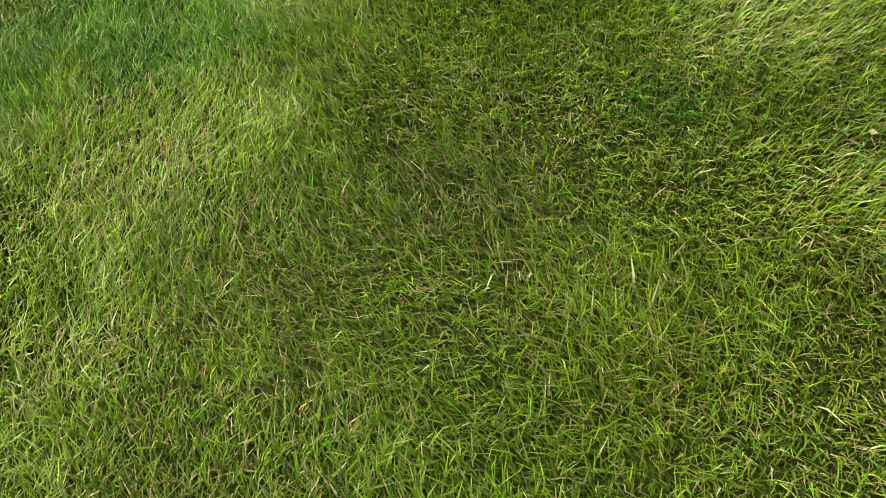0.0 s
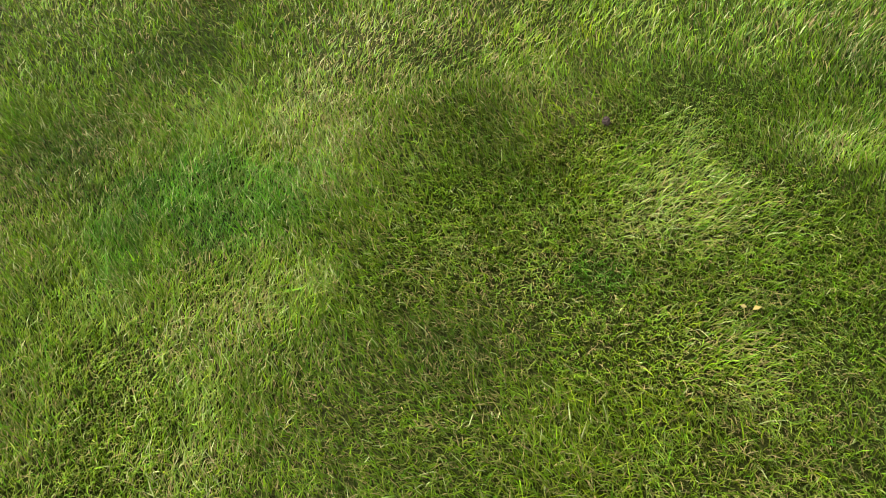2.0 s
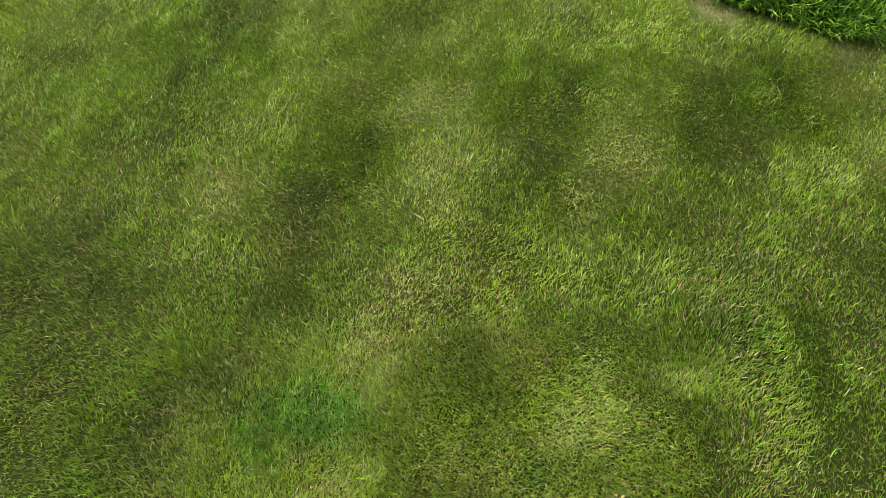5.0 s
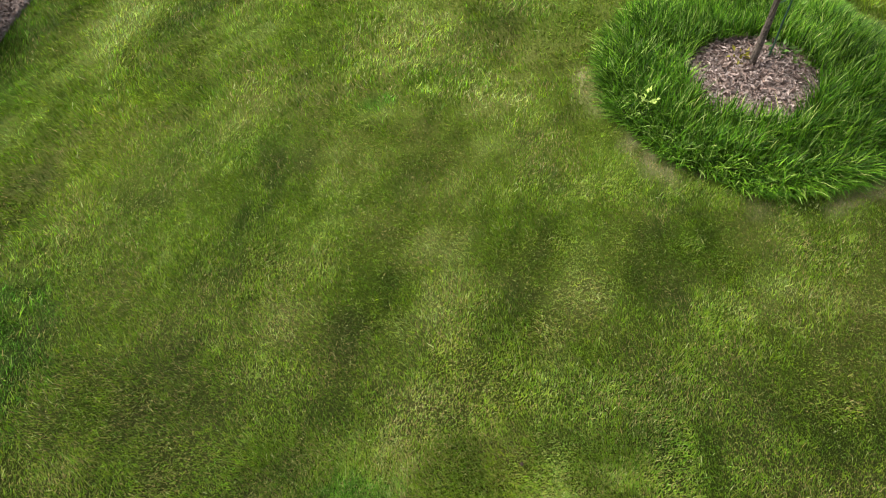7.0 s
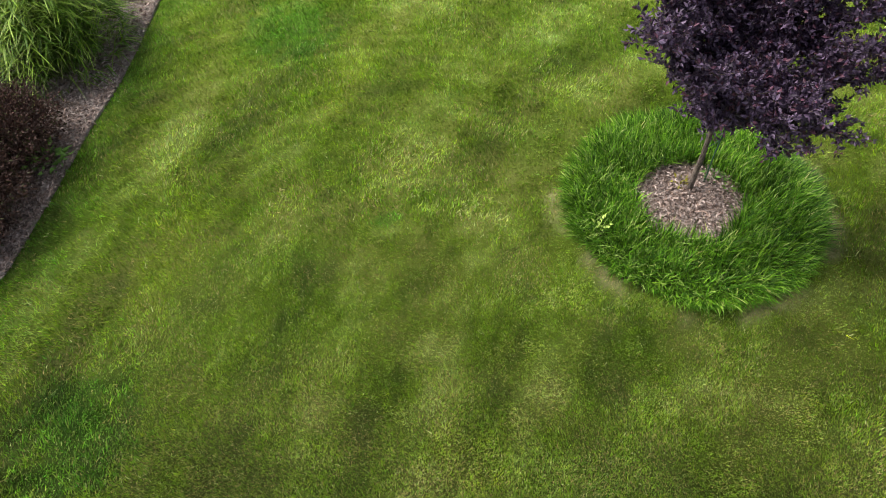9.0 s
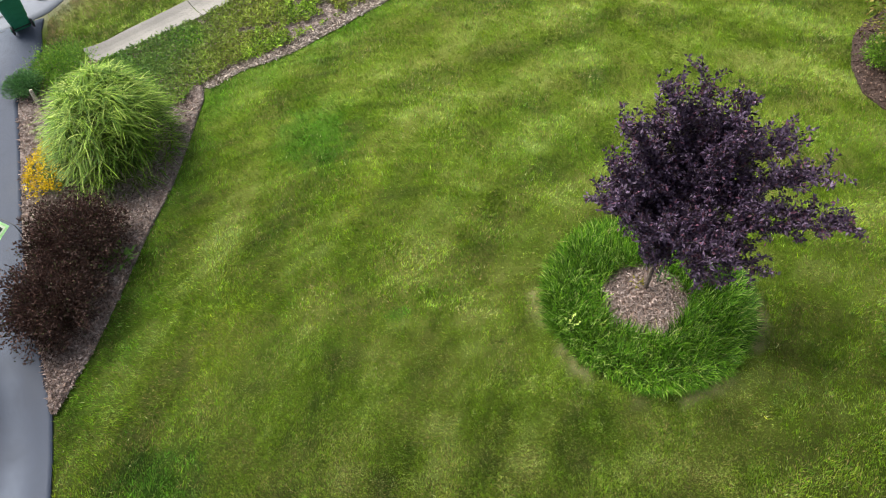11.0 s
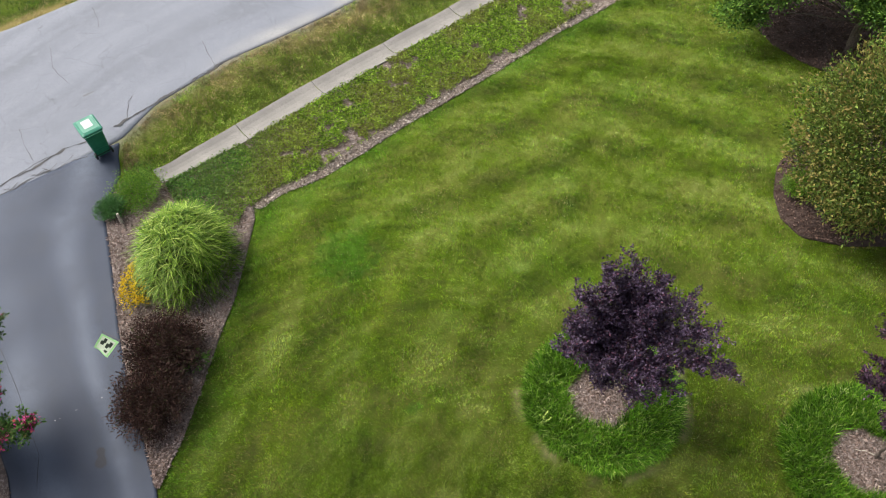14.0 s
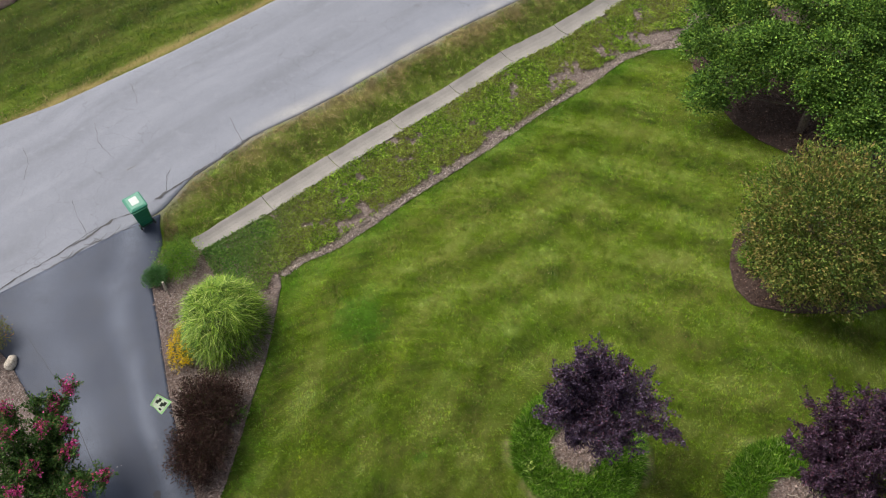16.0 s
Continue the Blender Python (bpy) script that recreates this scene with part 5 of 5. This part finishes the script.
road_top, drive_sheet = sheet_top(road), sheet_top(driveway)


TAR = surface("dark crack filling", (0.055, 0.055, 0.058), (0.10, 0.097, 0.092), 5, 0.9)
apron = lambda x, y: max(road_top(x, y), drive_sheet(x, y)) if -16 < x < -9.5 and y < 15.5 else road_top(x, y)
ragged_line("crack", [(-15.2, 11.55), (-14.53, 12.0), (-13.65, 12.8), (-12.9, 13.45), (-12.1, 14.3), (-11.3, 14.85), (-10.9, 15.05)], 0.07, TAR, road, 1, apron, 0.05)
ragged_line("crack", [(-13.3, 12.6), (-12.6, 13.2), (-11.9, 13.75), (-11.2, 14.2), (-10.7, 14.45)], 0.05, TAR, road, 2, apron, 0.06)
ragged_line("crack", [(-12.6, 13.6), (-12.2, 14.05), (-11.9, 14.35), (-11.5, 14.65)], 0.11, TAR, road, 3, apron, 0.06)
for k, (x, y) in enumerate(((-13.9, 12.3), (-13.4, 12.7), (-12.9, 13.2), (-12.3, 13.7), (-12.0, 13.9), (-11.6, 14.2), (-14.3, 12.0))):
    ragged_line("crack", [(x, y), (x + 0.25, y - 0.05), (x + 0.4, y + 0.25)], 0.035, TAR, road, 10 + k, apron, 0.05)
ragged_line("crack", [(-12.3, 14.2), (-12.9, 15.0), (-13.2, 15.6)], 0.03, TAR, road, 4, road_top, 0.05)
ragged_line("crack", [(-9.9, 15.9), (-10.1, 16.6), (-10.0, 17.0)], 0.025, TAR, road, 5, road_top, 0.04)
ragged_line("crack", [(-7.6, 18.2), (-8.0, 19.0), (-8.3, 19.5)], 0.022, TAR, road, 6, road_top, 0.05)
ragged_line("crack", [(-13.5, 19.5), (-13.0, 18.4), (-12.7, 18.0), (-12.2, 17.5)], 0.022, TAR, road, 7, road_top, 0.06)
ragged_line("crack", [(-15.8, 18.3), (-15.3, 17.3), (-15.2, 16.6)], 0.022, TAR, road, 8, road_top, 0.06)
ragged_line("crack", [(-12.6, 21.6), (-12.2, 20.9), (-12.0, 20.4)], 0.022, TAR, road, 9, road_top, 0.05)
ragged_line("kerb_dirt", [(-10.3, 15.6), (-9.5, 16.3), (-8.8, 17.0), (-8.0, 17.75), (-7.3, 18.4), (-6.9, 18.75)], 0.13, TAR, road, 20, lambda x, y: road_top(x, y) + 0.003, 0.1)
ragged_line("stain", [(-11.6, 16.95), (-11.3, 17.15)], 0.14, surface("oil stain", (0.15, 0.155, 0.165), (0.17, 0.175, 0.185), 4, 0.9), road, 22, road_top, 0.02)
drive_top = lambda x, y: gz(x, y) + 0.0405
ragged_line("stain", [(-7.92, 5.35), (-7.85, 5.1), (-7.8, 4.85)], 0.3, plain("dark damp stain", (0.03, 0.032, 0.04)), driveway, 23, drive_top, 0.05)
ragged_line("seam", [(-12.95, 10.1), (-11.75, 8.75), (-10.75, 7.4), (-10.0, 6.3), (-9.3, 5.2), (-9.05, 4.2)], 0.02, plain("dark sealer seam", (0.02, 0.023, 0.03)), driveway, 24, drive_top, 0.015)
PALE_CHIP = plain("pale chips", (0.5, 0.5, 0.48))
for k in range(5):
    x, y = -9.2 + (0.0, 0.1, 0.42, 0.95, 1.0)[k], 6.0 + (0.0, 0.05, 0.25, 0.55, 0.75)[k]
    ragged_line("chip", [(x, y), (x + 0.04, y + 0.02)], 0.015, PALE_CHIP, driveway, 30 + k, drive_top, 0.005)


# ---- loose bark chips on the beds ----
def chips(name, a, b, count, dz, colours, label):
    A, B = resample(a, 300), resample(b, 300)
    k, s = RNG.integers(0, 300, count), RNG.random(count)
    x, y = A[k, 0] * (1 - s) + B[k, 0] * s, A[k, 1] * (1 - s) + B[k, 1] * s
    pos = np.c_[x, y, ground_z(x, y) + dz + RNG.uniform(0.0, 0.025, count)]
    ax = np.c_[RNG.normal(0, 1, (count, 2)), RNG.normal(0, 0.25, count)]
    return tagged(new(name, leaf_mesh(name, pos, ax, RNG.uniform(0.03, 0.1, count), 0.35, tints(count, colours, [1] * len(colours), 0.3), CHIP)), label, "mulch", kind="stuff")


GREY_CHIPS = [(0.32, 0.255, 0.222), (0.25, 0.19, 0.16), (0.185, 0.135, 0.113), (0.38, 0.31, 0.275), (0.26, 0.185, 0.15)]
chips("bark_chips", LEFT_BED_IN, LEFT_BED_OUT, 26000, 0.05, GREY_CHIPS, "loose grey and brown bark chips in the driveway bed")
chips("bark_chips", LAWN_TOP, COVER_EDGE, 12000, 0.03, [(0.48, 0.41, 0.35), (0.36, 0.30, 0.25), (0.22, 0.17, 0.14), (0.56, 0.49, 0.43)], "pale bark chips along the lawn edge")
chips("bark_chips", BED_R[:-3], [(12.5, 24), (13, 21), (14, 19), (14, 18), (14, 17), (14, 16), (13.5, 15), (13, 14), (12.5, 13.5), (12, 13), (11.5, 12.5), (11.3, 12)], 22000, 0.045, [(0.13, 0.082, 0.064), (0.08, 0.05, 0.04), (0.19, 0.13, 0.105)], "dark bark chips under the trees")
chips("bark_chips", LEFT_YARD, [(-15, 9), (-14.5, 8), (-13.5, 6.5), (-12.5, 5), (-12, 4), (-11.5, 3), (-11.3, 1), (-11, -4)], 14000, 0.06, GREY_CHIPS, "loose bark chips in the bed across the driveway")
for cx, cy, r in RINGS:
    t = np.linspace(0, 2 * np.pi, 60)
    chips("bark_chips", np.c_[cx + 0.05 * np.cos(t), cy + 0.05 * np.sin(t)], np.c_[cx + 0.85 * np.cos(t), cy + 0.85 * np.sin(t)], 5000, 0.06, GREY_CHIPS, "loose bark chips round a tree trunk")
chips("bark_chips", COVER_EDGE, [(-8.3, 13.6)] + GUT_BOT[1:-2] + [(7.7, 26.8)], 16000, 0.035, [(0.36, 0.29, 0.25), (0.24, 0.18, 0.15), (0.44, 0.37, 0.32)], "bark chips showing through the groundcover")
dead_leaf = tagged(new("fallen_leaf", leaf_mesh("fallen_leaf", np.array([(0.82, 1.085, 0.048), (0.832, 1.095, 0.05), (0.808, 1.095, 0.047)]), np.array([(1.0, 0.4, 0.15), (0.2, 1.0, 0.2), (-0.9, 0.3, 0.1)]), np.array((0.028, 0.024, 0.022)), 0.6,
                                                 np.array([(0.34, 0.26, 0.08), (0.28, 0.20, 0.06), (0.40, 0.32, 0.12)]), CHIP)), "curled yellow fallen leaf lying on the lawn", "leaf")
bm = bmesh.new()
bmesh.ops.create_icosphere(bm, subdivisions=2, radius=0.016)
for v in bm.verts:
    v.co *= 1 + 0.4 * noise.noise(v.co * 90)
clod = part("soil_clod", bm, DARK_MULCH, None)
clod.location = (0.51, 1.86, 0.042)
tagged(clod, "small dark clod of soil on the grass", "clod")
fallen = thing("fallen_twig", (8.72, 4.88, gz(8.72, 4.88) + 0.12), "pale fallen twig lying on the ring mulch", "twig")
part("stick", tube(bmesh.new(), bowed((-0.1, 0.1, 0.0), (0.38, -0.1, 0.03), 0.05, 7, 0.02), 0.012, 0.005, 6), PALE_WOOD, fallen)
